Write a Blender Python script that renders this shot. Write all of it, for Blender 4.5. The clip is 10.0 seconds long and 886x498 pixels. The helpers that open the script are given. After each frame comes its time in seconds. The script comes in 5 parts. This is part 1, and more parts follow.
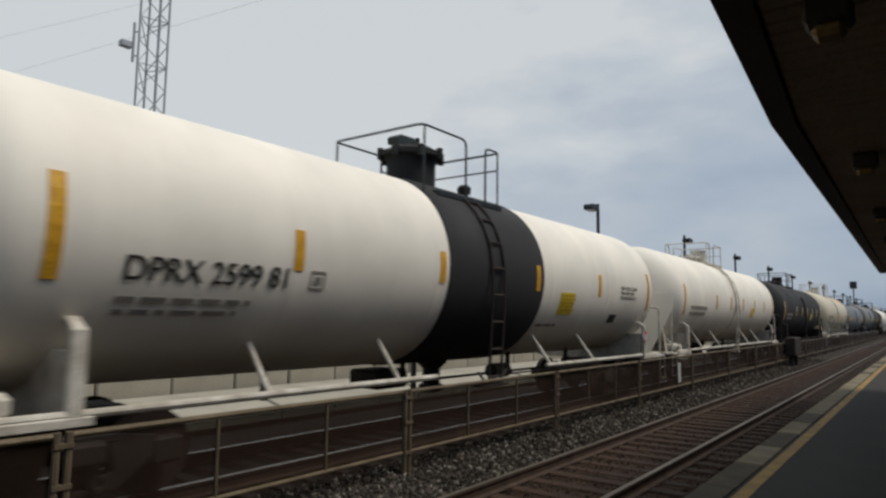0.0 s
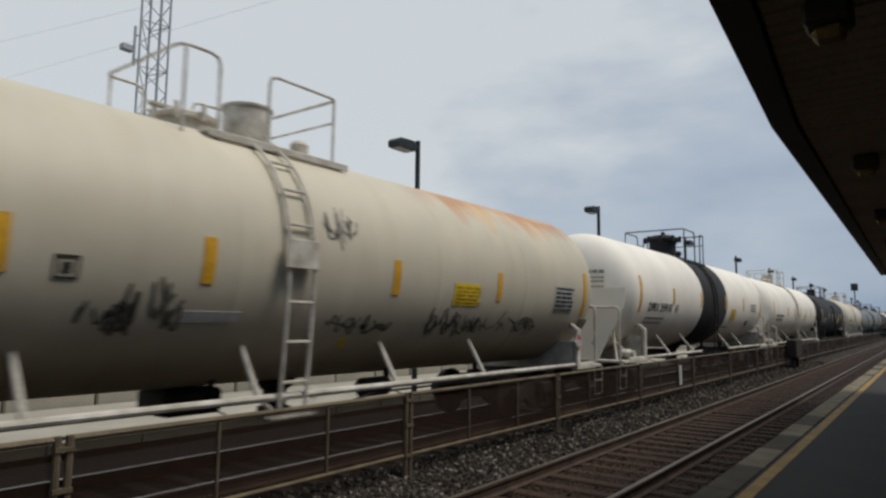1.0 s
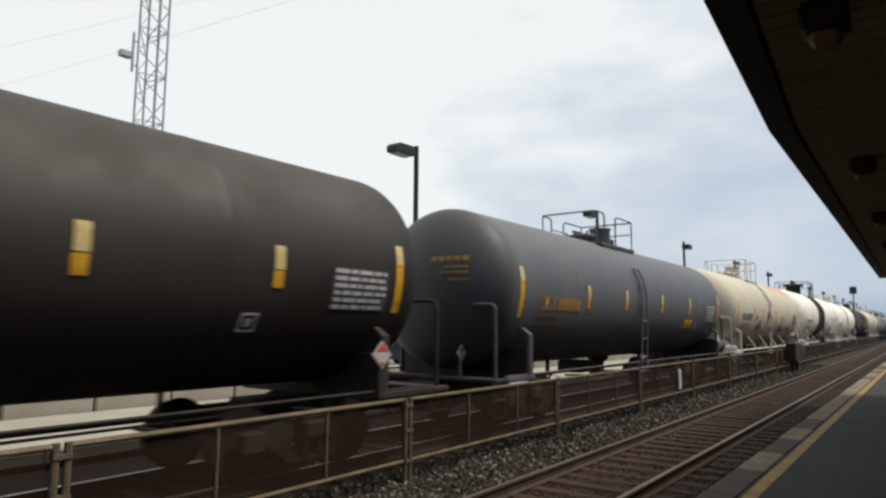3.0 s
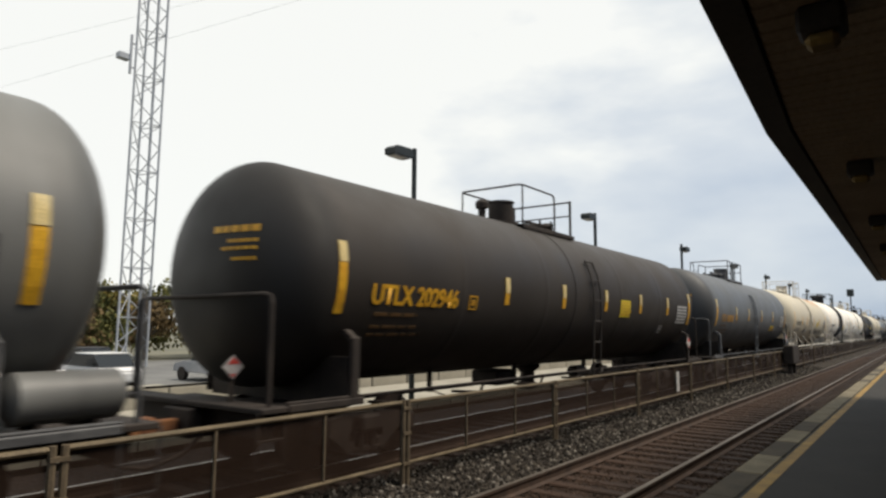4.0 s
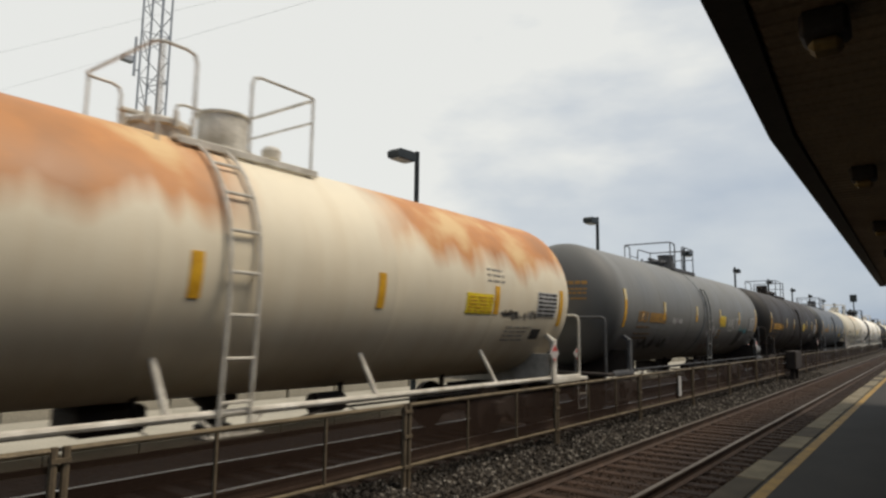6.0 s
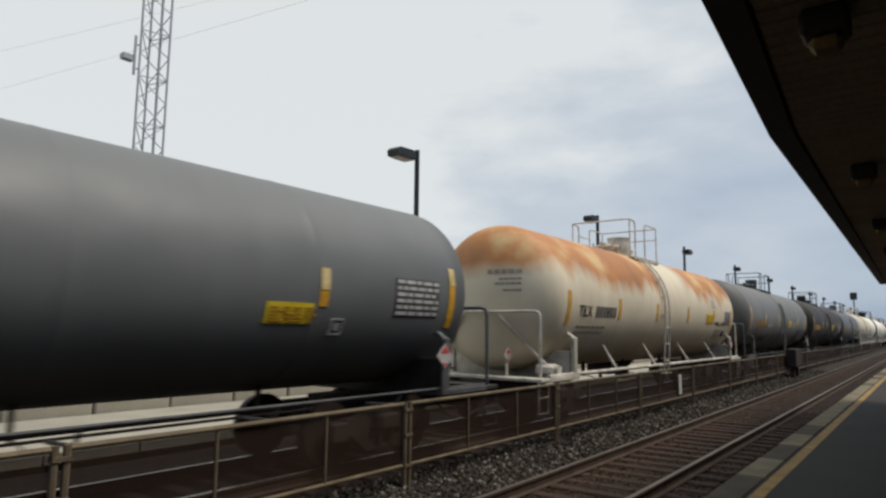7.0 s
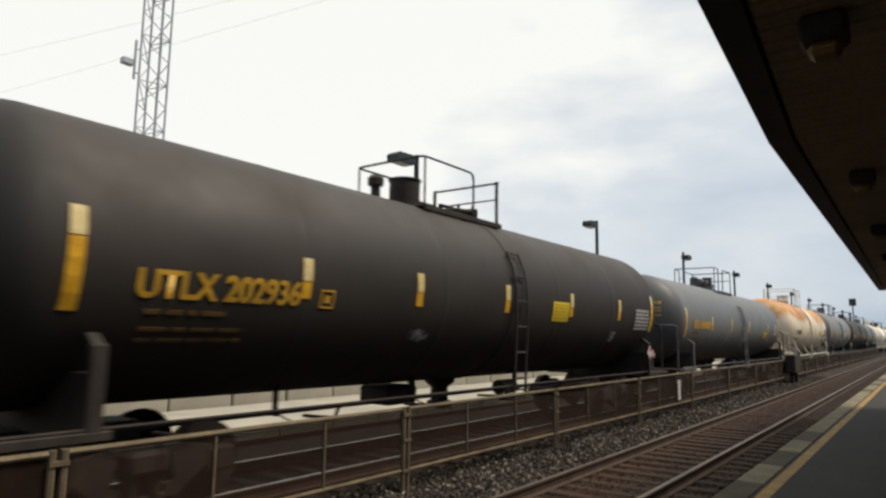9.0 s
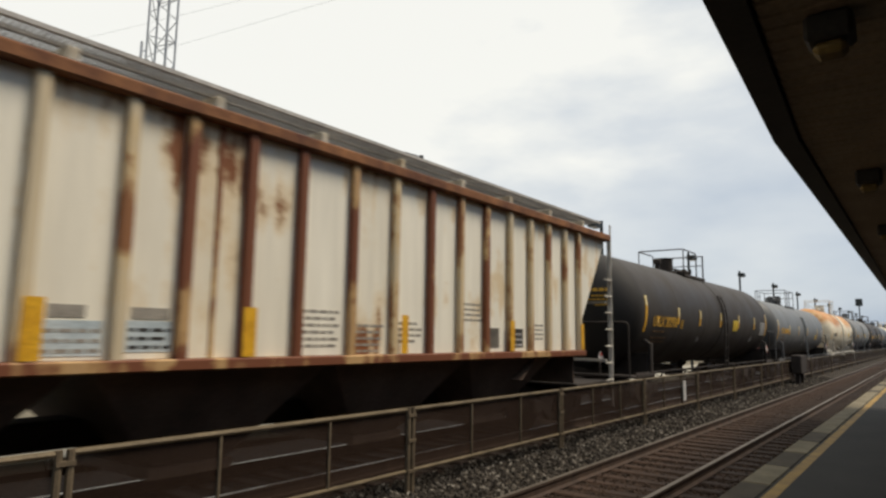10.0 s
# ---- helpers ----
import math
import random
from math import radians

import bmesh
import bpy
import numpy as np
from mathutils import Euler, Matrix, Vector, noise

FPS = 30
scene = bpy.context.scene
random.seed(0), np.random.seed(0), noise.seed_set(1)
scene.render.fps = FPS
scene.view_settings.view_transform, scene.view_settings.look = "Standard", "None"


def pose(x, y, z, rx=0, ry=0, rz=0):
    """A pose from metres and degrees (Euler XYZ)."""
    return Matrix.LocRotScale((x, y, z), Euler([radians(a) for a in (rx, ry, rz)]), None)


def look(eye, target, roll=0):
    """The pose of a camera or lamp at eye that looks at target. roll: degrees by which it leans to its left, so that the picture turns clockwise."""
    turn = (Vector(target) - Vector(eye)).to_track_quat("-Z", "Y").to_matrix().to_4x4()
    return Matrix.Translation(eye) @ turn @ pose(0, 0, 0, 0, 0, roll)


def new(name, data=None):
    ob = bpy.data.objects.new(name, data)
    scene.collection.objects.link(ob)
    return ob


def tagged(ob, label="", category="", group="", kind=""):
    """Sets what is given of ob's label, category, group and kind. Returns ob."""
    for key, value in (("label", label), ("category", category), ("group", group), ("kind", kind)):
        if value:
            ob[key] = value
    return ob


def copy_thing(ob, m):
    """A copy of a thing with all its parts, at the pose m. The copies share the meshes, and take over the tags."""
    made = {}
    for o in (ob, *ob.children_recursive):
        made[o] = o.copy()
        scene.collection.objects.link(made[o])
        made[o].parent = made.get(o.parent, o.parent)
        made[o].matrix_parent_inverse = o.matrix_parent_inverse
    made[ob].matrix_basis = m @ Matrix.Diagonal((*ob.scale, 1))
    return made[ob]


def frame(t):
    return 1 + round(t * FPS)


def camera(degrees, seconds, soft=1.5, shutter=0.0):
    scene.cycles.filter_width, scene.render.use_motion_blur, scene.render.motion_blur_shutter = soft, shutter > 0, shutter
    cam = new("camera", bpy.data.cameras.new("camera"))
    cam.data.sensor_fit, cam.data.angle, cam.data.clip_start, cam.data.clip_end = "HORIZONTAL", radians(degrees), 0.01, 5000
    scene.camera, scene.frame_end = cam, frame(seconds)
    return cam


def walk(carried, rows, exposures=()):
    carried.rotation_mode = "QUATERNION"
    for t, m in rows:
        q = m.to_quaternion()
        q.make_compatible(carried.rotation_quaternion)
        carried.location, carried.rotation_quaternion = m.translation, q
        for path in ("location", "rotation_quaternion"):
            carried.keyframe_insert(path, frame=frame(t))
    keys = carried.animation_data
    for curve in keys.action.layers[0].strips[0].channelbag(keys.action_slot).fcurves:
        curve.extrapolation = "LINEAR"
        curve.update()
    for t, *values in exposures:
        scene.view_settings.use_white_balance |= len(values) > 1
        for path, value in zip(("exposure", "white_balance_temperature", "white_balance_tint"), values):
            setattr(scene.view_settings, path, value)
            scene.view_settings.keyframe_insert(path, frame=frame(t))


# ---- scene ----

# x runs along the tracks the way the train goes, y across them towards it, z = 0 is the top of the rails
EYE = Vector((0.0, 0.0, 2.10))
cam = camera(68.6, 10.0, soft=2.5, shutter=0.16)
AIM = [  # seconds, heading from the track, pitch, roll
    (0.0, 36.743, 6.107, 0.722), (0.5, 36.662, 6.263, 0.534), (1.0, 36.805, 6.340, 0.624), (1.5, 36.773, 6.463, 0.552),
    (2.0, 36.609, 6.611, 0.563), (2.5, 36.727, 6.691, 0.406), (4.0, 36.527, 6.980, 0.403), (4.5, 36.432, 7.161, 0.446),
    (5.0, 36.455, 7.274, 0.666), (5.5, 36.681, 7.346, 0.764), (7.0, 36.740, 7.123, 0.646), (7.5, 36.877, 7.177, 0.819),
    (8.0, 36.969, 7.291, 0.926), (8.5, 36.901, 7.399, 0.830), (9.0, 36.674, 7.558, 0.796), (9.5, 36.954, 7.552, 0.782),
    (10.0, 37.078, 7.584, 0.794)]


def aim(h, p, r):
    h, p = radians(h), radians(p)
    return look(EYE, EYE + Vector((math.cos(h) * math.cos(p), math.sin(h) * math.cos(p), math.sin(p))), r)


EXPOSURE = [(0.0, 0.0, 6250, 10), (1.0, 0.0, 6150, 10), (1.8, 0.10, 6150, 10), (2.5, 0.40, 6300, 10), (3.3, 0.55, 6550, 10), (4.5, 0.6, 6750, 10), (5.0, 0.55, 6800, 10),
            (5.5, 0.45, 6850, 10), (7.0, 0.26, 6350, 10), (7.6, 0.28, 6350, 10), (8.5, 0.58, 6700, 10), (9.0, 0.6, 6800, 10), (10.0, 0.55, 6850, 10)]
walk(cam, [(t, aim(h, p, r)) for t, h, p, r in AIM], EXPOSURE)

# ---- light: a bright overcast sky, thinner and bluer down the line ----
world = bpy.data.worlds.new("overcast_sky")
scene.world = world
world.use_nodes = True
wn, wl = world.node_tree.nodes, world.node_tree.links
wn.clear()
w_out, w_bg = wn.new("ShaderNodeOutputWorld"), wn.new("ShaderNodeBackground")
w_tc = wn.new("ShaderNodeTexCoord")
w_sky = wn.new("ShaderNodeTexSky")
w_sky.sky_type, w_sky.sun_disc, w_sky.sun_elevation, w_sky.sun_rotation = "NISHITA", False, radians(59), radians(151)
w_scale = wn.new("ShaderNodeMix")
w_scale.data_type, w_scale.blend_type = "RGBA", "MULTIPLY"
w_scale.inputs[0].default_value = 1.0
w_scale.inputs[7].default_value = (0.1, 0.1, 0.1, 1)
wl.new(w_sky.outputs[0], w_scale.inputs[6])
w_dot = wn.new("ShaderNodeVectorMath")
w_dot.operation = "DOT_PRODUCT"
w_dot.inputs[1].default_value = (0.02, 0.74, 0.67)
wl.new(w_tc.outputs["Generated"], w_dot.inputs[0])
w_map = wn.new("ShaderNodeMapping")
w_map.inputs["Scale"].default_value = (1.0, 1.0, 2.6)
wl.new(w_tc.outputs["Generated"], w_map.inputs[0])
w_noise = wn.new("ShaderNodeTexNoise")
w_noise.inputs["Scale"].default_value, w_noise.inputs["Detail"].default_value = 3.2, 5.0
wl.new(w_map.outputs[0], w_noise.inputs["Vector"])
w_sum = wn.new("ShaderNodeMath")
w_sum.operation = "MULTIPLY_ADD"
w_sum.inputs[1].default_value = 0.85
wl.new(w_noise.outputs[0], w_sum.inputs[0])
wl.new(w_dot.outputs["Value"], w_sum.inputs[2])
w_ramp = wn.new("ShaderNodeValToRGB")
el = w_ramp.color_ramp.elements
el[0].position, el[0].color = 0.41, (0.31, 0.39, 0.51, 1)
el[1].position, el[1].color = 1.42, (0.77, 0.79, 0.775, 1)
mid = el.new(0.83)
mid.color = (0.56, 0.61, 0.66, 1)
wl.new(w_sum.outputs[0], w_ramp.inputs[0])
w_mix = wn.new("ShaderNodeMix")
w_mix.data_type = "RGBA"
w_mix.inputs[0].default_value = 0.92
wl.new(w_scale.outputs[2], w_mix.inputs[6])
wl.new(w_ramp.outputs[0], w_mix.inputs[7])
wl.new(w_mix.outputs[2], w_bg.inputs["Color"])
w_bg.inputs["Strength"].default_value = 0.85
wl.new(w_bg.outputs[0], w_out.inputs[0])

sun = new("sun", bpy.data.lights.new("sun", "SUN"))
sun.data.energy, sun.data.angle, sun.data.color = 2.5, radians(24), (1.0, 0.91, 0.78)
sun.matrix_world = look((0, 0, 30), (-0.25, 0.45, 29.14))


# ---- materials ----
def node_mat(name, rough=0.7, metal=0.0, spec=0.4):
    m = bpy.data.materials.new(name)
    m.use_nodes = True
    n, l = m.node_tree.nodes, m.node_tree.links
    b = n["Principled BSDF"]
    b.inputs["Roughness"].default_value, b.inputs["Metallic"].default_value = rough, metal
    b.inputs["Specular IOR Level"].default_value = spec
    return m, n, l, b


def noise_of(n, l, scale, detail=5.0, stretch=(1, 1, 1), coords="Object"):
    tc, mp, nz = n.new("ShaderNodeTexCoord"), n.new("ShaderNodeMapping"), n.new("ShaderNodeTexNoise")
    mp.inputs["Scale"].default_value = stretch
    nz.inputs["Scale"].default_value, nz.inputs["Detail"].default_value = scale, detail
    l.new(tc.outputs[coords], mp.inputs[0])
    l.new(mp.outputs[0], nz.inputs["Vector"])
    return nz


def ramp_of(n, l, source, stops):
    r = n.new("ShaderNodeValToRGB")
    e = r.color_ramp.elements
    while len(e) < len(stops):
        e.new(0.5)
    for i, (p, c) in enumerate(stops):
        e[i].position, e[i].color = p, (*c, 1)
    l.new(source, r.inputs[0])
    return r


def mixed(n, l, fac, a, b, mode="MIX"):
    mx = n.new("ShaderNodeMix")
    mx.data_type, mx.blend_type = "RGBA", mode
    for sock, v in ((mx.inputs[0], fac), (mx.inputs[6], a), (mx.inputs[7], b)):
        if isinstance(v, bpy.types.NodeSocket):
            l.new(v, sock)
        elif isinstance(v, tuple):
            sock.default_value = (*v, 1)
        else:
            sock.default_value = v
    return mx.outputs[2]


def bumped(n, l, b, source, strength, distance=0.02):
    bp = n.new("ShaderNodeBump")
    bp.inputs["Strength"].default_value, bp.inputs["Distance"].default_value = strength, distance
    l.new(source, bp.inputs["Height"])
    l.new(bp.outputs[0], b.inputs["Normal"])


def worn(name, dark, light, scale=3.0, fine=40.0, rough=0.7, metal=0.0, bump=0.15, stretch=(1, 1, 1), spec=0.4):
    """A surface mottled at two scales."""
    m, n, l, b = node_mat(name, rough, metal, spec)
    big, small = noise_of(n, l, scale, 6, stretch), noise_of(n, l, fine, 3, stretch)
    c = ramp_of(n, l, big.outputs[0], [(0.3, dark), (0.7, light)])
    g = ramp_of(n, l, small.outputs[0], [(0.25, (0.72, 0.72, 0.72)), (0.75, (1.1, 1.1, 1.1))])
    l.new(mixed(n, l, 1.0, c.outputs[0], g.outputs[0], "MULTIPLY"), b.inputs["Base Color"])
    bumped(n, l, b, small.outputs[0], bump)
    return m


def tank_paint(name, base, dirt, grime=0.5, rust=0.0, top=3.9, rust_from=-1e3, rough=0.55, rust_col=(0.47, 0.185, 0.045), soot=0.0, soot_from=8.0, bare=None):
    """Enamel over steel: faint plates, run-down dirt streaks, road film, and rust that has run from the crown where rust > 0."""
    m, n, l, b = node_mat(name, rough, 0.0, 0.4)
    tc, sep = n.new("ShaderNodeTexCoord"), n.new("ShaderNodeSeparateXYZ")
    l.new(tc.outputs["Object"], sep.inputs[0])
    blotch = noise_of(n, l, 0.9, 6)
    streak = noise_of(n, l, 1.0, 6, (2.4, 0.6, 0.35))
    fine = noise_of(n, l, 30, 3)
    tone = ramp_of(n, l, blotch.outputs[0], [(0.3, tuple(0.86 * v for v in base)), (0.7, base)])
    f1 = ramp_of(n, l, streak.outputs[0], [(0.45, (0, 0, 0)), (0.78, (1, 1, 1))])
    k = n.new("ShaderNodeMath")
    k.operation = "MULTIPLY"
    k.inputs[1].default_value = grime
    l.new(f1.outputs[0], k.inputs[0])
    col = mixed(n, l, k.outputs[0], tone.outputs[0], dirt)
    if rust > 0:
        drip = noise_of(n, l, 1.0, 5, (2.2, 0.25, 0.25))
        lump = noise_of(n, l, 0.55, 4, (1, 0.5, 0.5))
        add = n.new("ShaderNodeMath")
        add.operation = "MULTIPLY_ADD"
        add.inputs[1].default_value = 1.0
        l.new(drip.outputs[0], add.inputs[0])
        l.new(sep.outputs["Z"], add.inputs[2])
        add2 = n.new("ShaderNodeMath")
        add2.operation = "MULTIPLY_ADD"
        add2.inputs[1].default_value = 0.9
        l.new(lump.outputs[0], add2.inputs[0])
        l.new(add.outputs[0], add2.inputs[2])
        mr = n.new("ShaderNodeMapRange")
        mr.inputs["From Min"].default_value, mr.inputs["From Max"].default_value = top + 0.72, top + 1.12
        l.new(add2.outputs[0], mr.inputs["Value"])
        gate = n.new("ShaderNodeMapRange")
        gate.inputs["From Min"].default_value, gate.inputs["From Max"].default_value = rust_from, rust_from + 1.2
        l.new(sep.outputs["X"], gate.inputs["Value"])
        pr = n.new("ShaderNodeMath")
        pr.operation = "MULTIPLY"
        l.new(mr.outputs[0], pr.inputs[0])
        l.new(gate.outputs[0], pr.inputs[1])
        pr2 = n.new("ShaderNodeMath")
        pr2.operation = "MULTIPLY"
        pr2.inputs[1].default_value = rust
        l.new(pr.outputs[0], pr2.inputs[0])
        if bare:
            # newer paint round the crown fittings, from bare[0] to bare[1] along the car
            wob = n.new("ShaderNodeMath")
            wob.operation = "MULTIPLY_ADD"
            wob.inputs[1].default_value = 1.6
            l.new(lump.outputs[0], wob.inputs[0])
            l.new(sep.outputs["X"], wob.inputs[2])
            away = n.new("ShaderNodeMath")
            away.operation = "SUBTRACT"
            away.inputs[1].default_value = (bare[0] + bare[1]) / 2 + 0.8
            l.new(wob.outputs[0], away.inputs[0])
            far = n.new("ShaderNodeMath")
            far.operation = "ABSOLUTE"
            l.new(away.outputs[0], far.inputs[0])
            keep = n.new("ShaderNodeMapRange")
            half = (bare[1] - bare[0]) / 2
            keep.inputs["From Min"].default_value, keep.inputs["From Max"].default_value = half - 0.35, half + 0.35
            l.new(far.outputs[0], keep.inputs["Value"])
            cut = n.new("ShaderNodeMath")
            cut.operation = "MULTIPLY"
            l.new(pr2.outputs[0], cut.inputs[0])
            l.new(keep.outputs[0], cut.inputs[1])
            pr2 = cut
        rc = ramp_of(n, l, blotch.outputs[0], [(0.36, tuple(0.72 * v for v in rust_col)), (0.52, rust_col), (0.68, (0.60, 0.40, 0.19))])
        col = mixed(n, l, pr2.outputs[0], col, rc.outputs[0])
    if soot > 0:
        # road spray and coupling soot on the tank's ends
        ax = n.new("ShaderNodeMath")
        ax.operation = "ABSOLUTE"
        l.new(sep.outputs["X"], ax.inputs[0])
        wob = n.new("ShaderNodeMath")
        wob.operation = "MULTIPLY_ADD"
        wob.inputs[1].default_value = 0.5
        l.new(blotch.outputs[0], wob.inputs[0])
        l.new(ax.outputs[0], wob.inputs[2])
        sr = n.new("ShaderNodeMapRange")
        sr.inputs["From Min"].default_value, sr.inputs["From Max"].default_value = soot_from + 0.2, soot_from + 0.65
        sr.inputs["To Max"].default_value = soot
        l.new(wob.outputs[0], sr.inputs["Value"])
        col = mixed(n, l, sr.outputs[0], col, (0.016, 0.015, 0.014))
    l.new(col, b.inputs["Base Color"])
    rr = ramp_of(n, l, blotch.outputs[0], [(0.3, (rough - 0.08,) * 3), (0.7, (rough + 0.15,) * 3)])
    l.new(rr.outputs[0], b.inputs["Roughness"])
    bumped(n, l, b, fine.outputs[0], 0.05)
    return m


PAINT = {
    "white": tank_paint("white_tank_enamel", (0.90, 0.85, 0.745), (0.60, 0.54, 0.44), 0.18),
    "tan": tank_paint("tan_tank_enamel", (0.60, 0.545, 0.42), (0.42, 0.35, 0.23), 0.34, 0.75, 4.02, 1.6),
    "rusty": tank_paint("rusty_cream_tank_enamel", (0.74, 0.66, 0.50), (0.52, 0.38, 0.22), 0.35, 0.95, 3.36, bare=(-0.9, 2.0)),
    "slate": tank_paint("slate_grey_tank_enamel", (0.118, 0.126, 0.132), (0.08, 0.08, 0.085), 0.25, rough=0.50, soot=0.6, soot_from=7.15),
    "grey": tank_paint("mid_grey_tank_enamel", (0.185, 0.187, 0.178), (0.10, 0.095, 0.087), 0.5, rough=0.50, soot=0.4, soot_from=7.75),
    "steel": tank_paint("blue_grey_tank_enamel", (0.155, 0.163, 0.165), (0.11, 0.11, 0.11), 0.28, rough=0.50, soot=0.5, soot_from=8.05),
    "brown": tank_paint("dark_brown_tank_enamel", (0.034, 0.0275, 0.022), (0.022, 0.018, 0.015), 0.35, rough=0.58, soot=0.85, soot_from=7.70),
    "black": tank_paint("black_tank_enamel", (0.022, 0.022, 0.023), (0.03, 0.028, 0.026), 0.3, rough=0.78),
}


def blistered(name, base, rust, amount, seed):
    """Old enamel broken by rust in blotches and runs."""
    m, n, l, b = node_mat(name, 0.6, 0, 0.3)
    tc, mp = n.new("ShaderNodeTexCoord"), n.new("ShaderNodeMapping")
    mp.inputs["Location"].default_value = (seed * 3.7, seed, seed * 1.9)
    l.new(tc.outputs["Object"], mp.inputs[0])
    nodes = []
    for scale, stretch in ((1.0, (1.0, 1.0, 0.75)), (1.0, (4.5, 4.5, 0.5)), (9.0, (1, 1, 1))):
        q, z = n.new("ShaderNodeMapping"), n.new("ShaderNodeTexNoise")
        q.inputs["Scale"].default_value = stretch
        z.inputs["Scale"].default_value, z.inputs["Detail"].default_value = scale, 7
        l.new(mp.outputs[0], q.inputs[0])
        l.new(q.outputs[0], z.inputs["Vector"])
        nodes.append(z)
    s1, s2 = n.new("ShaderNodeMath"), n.new("ShaderNodeMath")
    s1.operation = s2.operation = "MULTIPLY_ADD"
    s1.inputs[1].default_value, s2.inputs[1].default_value = 0.50, 0.14
    l.new(nodes[1].outputs[0], s1.inputs[0])
    l.new(nodes[0].outputs[0], s1.inputs[2])
    l.new(nodes[2].outputs[0], s2.inputs[0])
    l.new(s1.outputs[0], s2.inputs[2])
    edge = 1.06 - 0.36 * amount
    stain = ramp_of(n, l, s2.outputs[0], [(edge - 0.15, (0, 0, 0)), (edge + 0.01, (1, 1, 1))])
    core = ramp_of(n, l, s2.outputs[0], [(edge - 0.03, (0, 0, 0)), (edge + 0.05, (1, 1, 1))])
    tone = ramp_of(n, l, nodes[1].outputs[0], [(0.3, tuple(0.84 * v for v in base)), (0.7, base)])
    k = n.new("ShaderNodeMath")
    k.operation = "MULTIPLY"
    k.inputs[1].default_value = 0.55
    l.new(stain.outputs[0], k.inputs[0])
    c = mixed(n, l, k.outputs[0], tone.outputs[0], (0.56, 0.37, 0.14))
    l.new(mixed(n, l, core.outputs[0], c, rust), b.inputs["Base Color"])
    bumped(n, l, b, nodes[2].outputs[0], 0.12)
    return m


PAINT["hopper"] = blistered("blistered_cream_enamel", (0.84, 0.80, 0.68), (0.17, 0.062, 0.024), 0.02, 4.0)
RUST = worn("rusted_steel", (0.10, 0.035, 0.018), (0.30, 0.13, 0.05), 2.5, 30, 0.85)
IRON = worn("grimy_black_iron", (0.017, 0.0125, 0.010), (0.042, 0.031, 0.024), 3, 30, 0.8)
WHITE_STEEL = worn("grimy_white_steel", (0.40, 0.36, 0.29), (0.72, 0.68, 0.60), 4, 40, 0.55)
GREY_STEEL = worn("grey_painted_steel", (0.055, 0.055, 0.058), (0.115, 0.115, 0.115), 4, 40, 0.55)
DARK_STEEL = worn("dark_green_black_steel", (0.012, 0.018, 0.018), (0.03, 0.036, 0.036), 4, 40, 0.5)
YELLOW = worn("yellow_marking_film", (0.60, 0.30, 0.02), (0.80, 0.44, 0.03), 5, 40, 0.45)
LEMON = worn("lemon_warning_film", (0.75, 0.56, 0.02), (0.85, 0.66, 0.04), 5, 40, 0.45)
AMBER = worn("amber_stencil_paint", (0.48, 0.26, 0.025), (0.66, 0.38, 0.04), 5, 40, 0.5)
BLACKINK = worn("black_stencil_paint", (0.02, 0.02, 0.02), (0.05, 0.045, 0.04), 5, 40, 0.6)
FADED = worn("faded_grey_stencil_paint", (0.24, 0.22, 0.19), (0.36, 0.33, 0.28), 5, 40, 0.6)
PALE = worn("pale_stencil_film", (0.42, 0.42, 0.41), (0.62, 0.61, 0.58), 6, 40, 0.55)
REDFILM = worn("red_placard_film", (0.45, 0.04, 0.035), (0.60, 0.08, 0.06), 6, 40, 0.5)
TEAL = worn("teal_spray_paint", (0.02, 0.20, 0.25), (0.05, 0.33, 0.38), 2, 30, 0.5)
GALV = worn("weathered_galvanised_pipe", (0.105, 0.080, 0.048), (0.205, 0.158, 0.095), 3, 40, 0.55, 0.25)
POSTSTEEL = worn("brown_weathered_post", (0.080, 0.060, 0.038), (0.155, 0.118, 0.074), 4, 40, 0.65)
RAILTOP = worn("worn_rail_head", (0.135, 0.112, 0.090), (0.225, 0.195, 0.162), 2, 20, 0.58, 0.8, 0.05, (0.3, 4, 4))
RAILBRIGHT = worn("polished_rail_head", (0.30, 0.27, 0.235), (0.46, 0.42, 0.37), 2, 20, 0.32, 0.85, 0.05, (0.3, 4, 4))
RAILSIDE = worn("rusty_rail_web", (0.030, 0.018, 0.012), (0.07, 0.042, 0.028), 3, 30, 0.85)
TIE = worn("creosoted_timber", (0.013, 0.0068, 0.0038), (0.047, 0.0235, 0.0122), 2, 25, 0.9, 0, 0.5, (1.0, 0.25, 3))
PLATFORM = worn("dark_platform_asphalt", (0.015, 0.0137, 0.0115), (0.026, 0.0238, 0.020), 1.2, 90, 0.85, 0, 0.3)
EDGE = worn("pale_concrete_edge", (0.12, 0.100, 0.062), (0.22, 0.185, 0.118), 2.5, 50, 0.85, 0, 0.3)
EDGEDARK = worn("stained_concrete_edge", (0.036, 0.028, 0.017), (0.076, 0.059, 0.035), 2.5, 50, 0.85, 0, 0.3)
LINE = worn("worn_yellow_line", (0.17, 0.10, 0.022), (0.34, 0.205, 0.035), 3, 40, 0.7)
CONCRETE = worn("light_concrete", (0.27, 0.25, 0.20), (0.37, 0.342, 0.277), 0.8, 30, 0.85, 0, 0.2)
SOFFIT = worn("dark_brown_soffit_boards", (0.31, 0.235, 0.155), (0.42, 0.325, 0.215), 1.5, 30, 0.7)
FASCIA = worn("dark_fascia_metal", (0.026, 0.023, 0.020), (0.045, 0.040, 0.034), 2, 30, 0.6)
GALVTOWER = worn("galvanised_tower_steel", (0.34, 0.36, 0.38), (0.48, 0.50, 0.52), 1.0, 20, 0.5, 0.1)
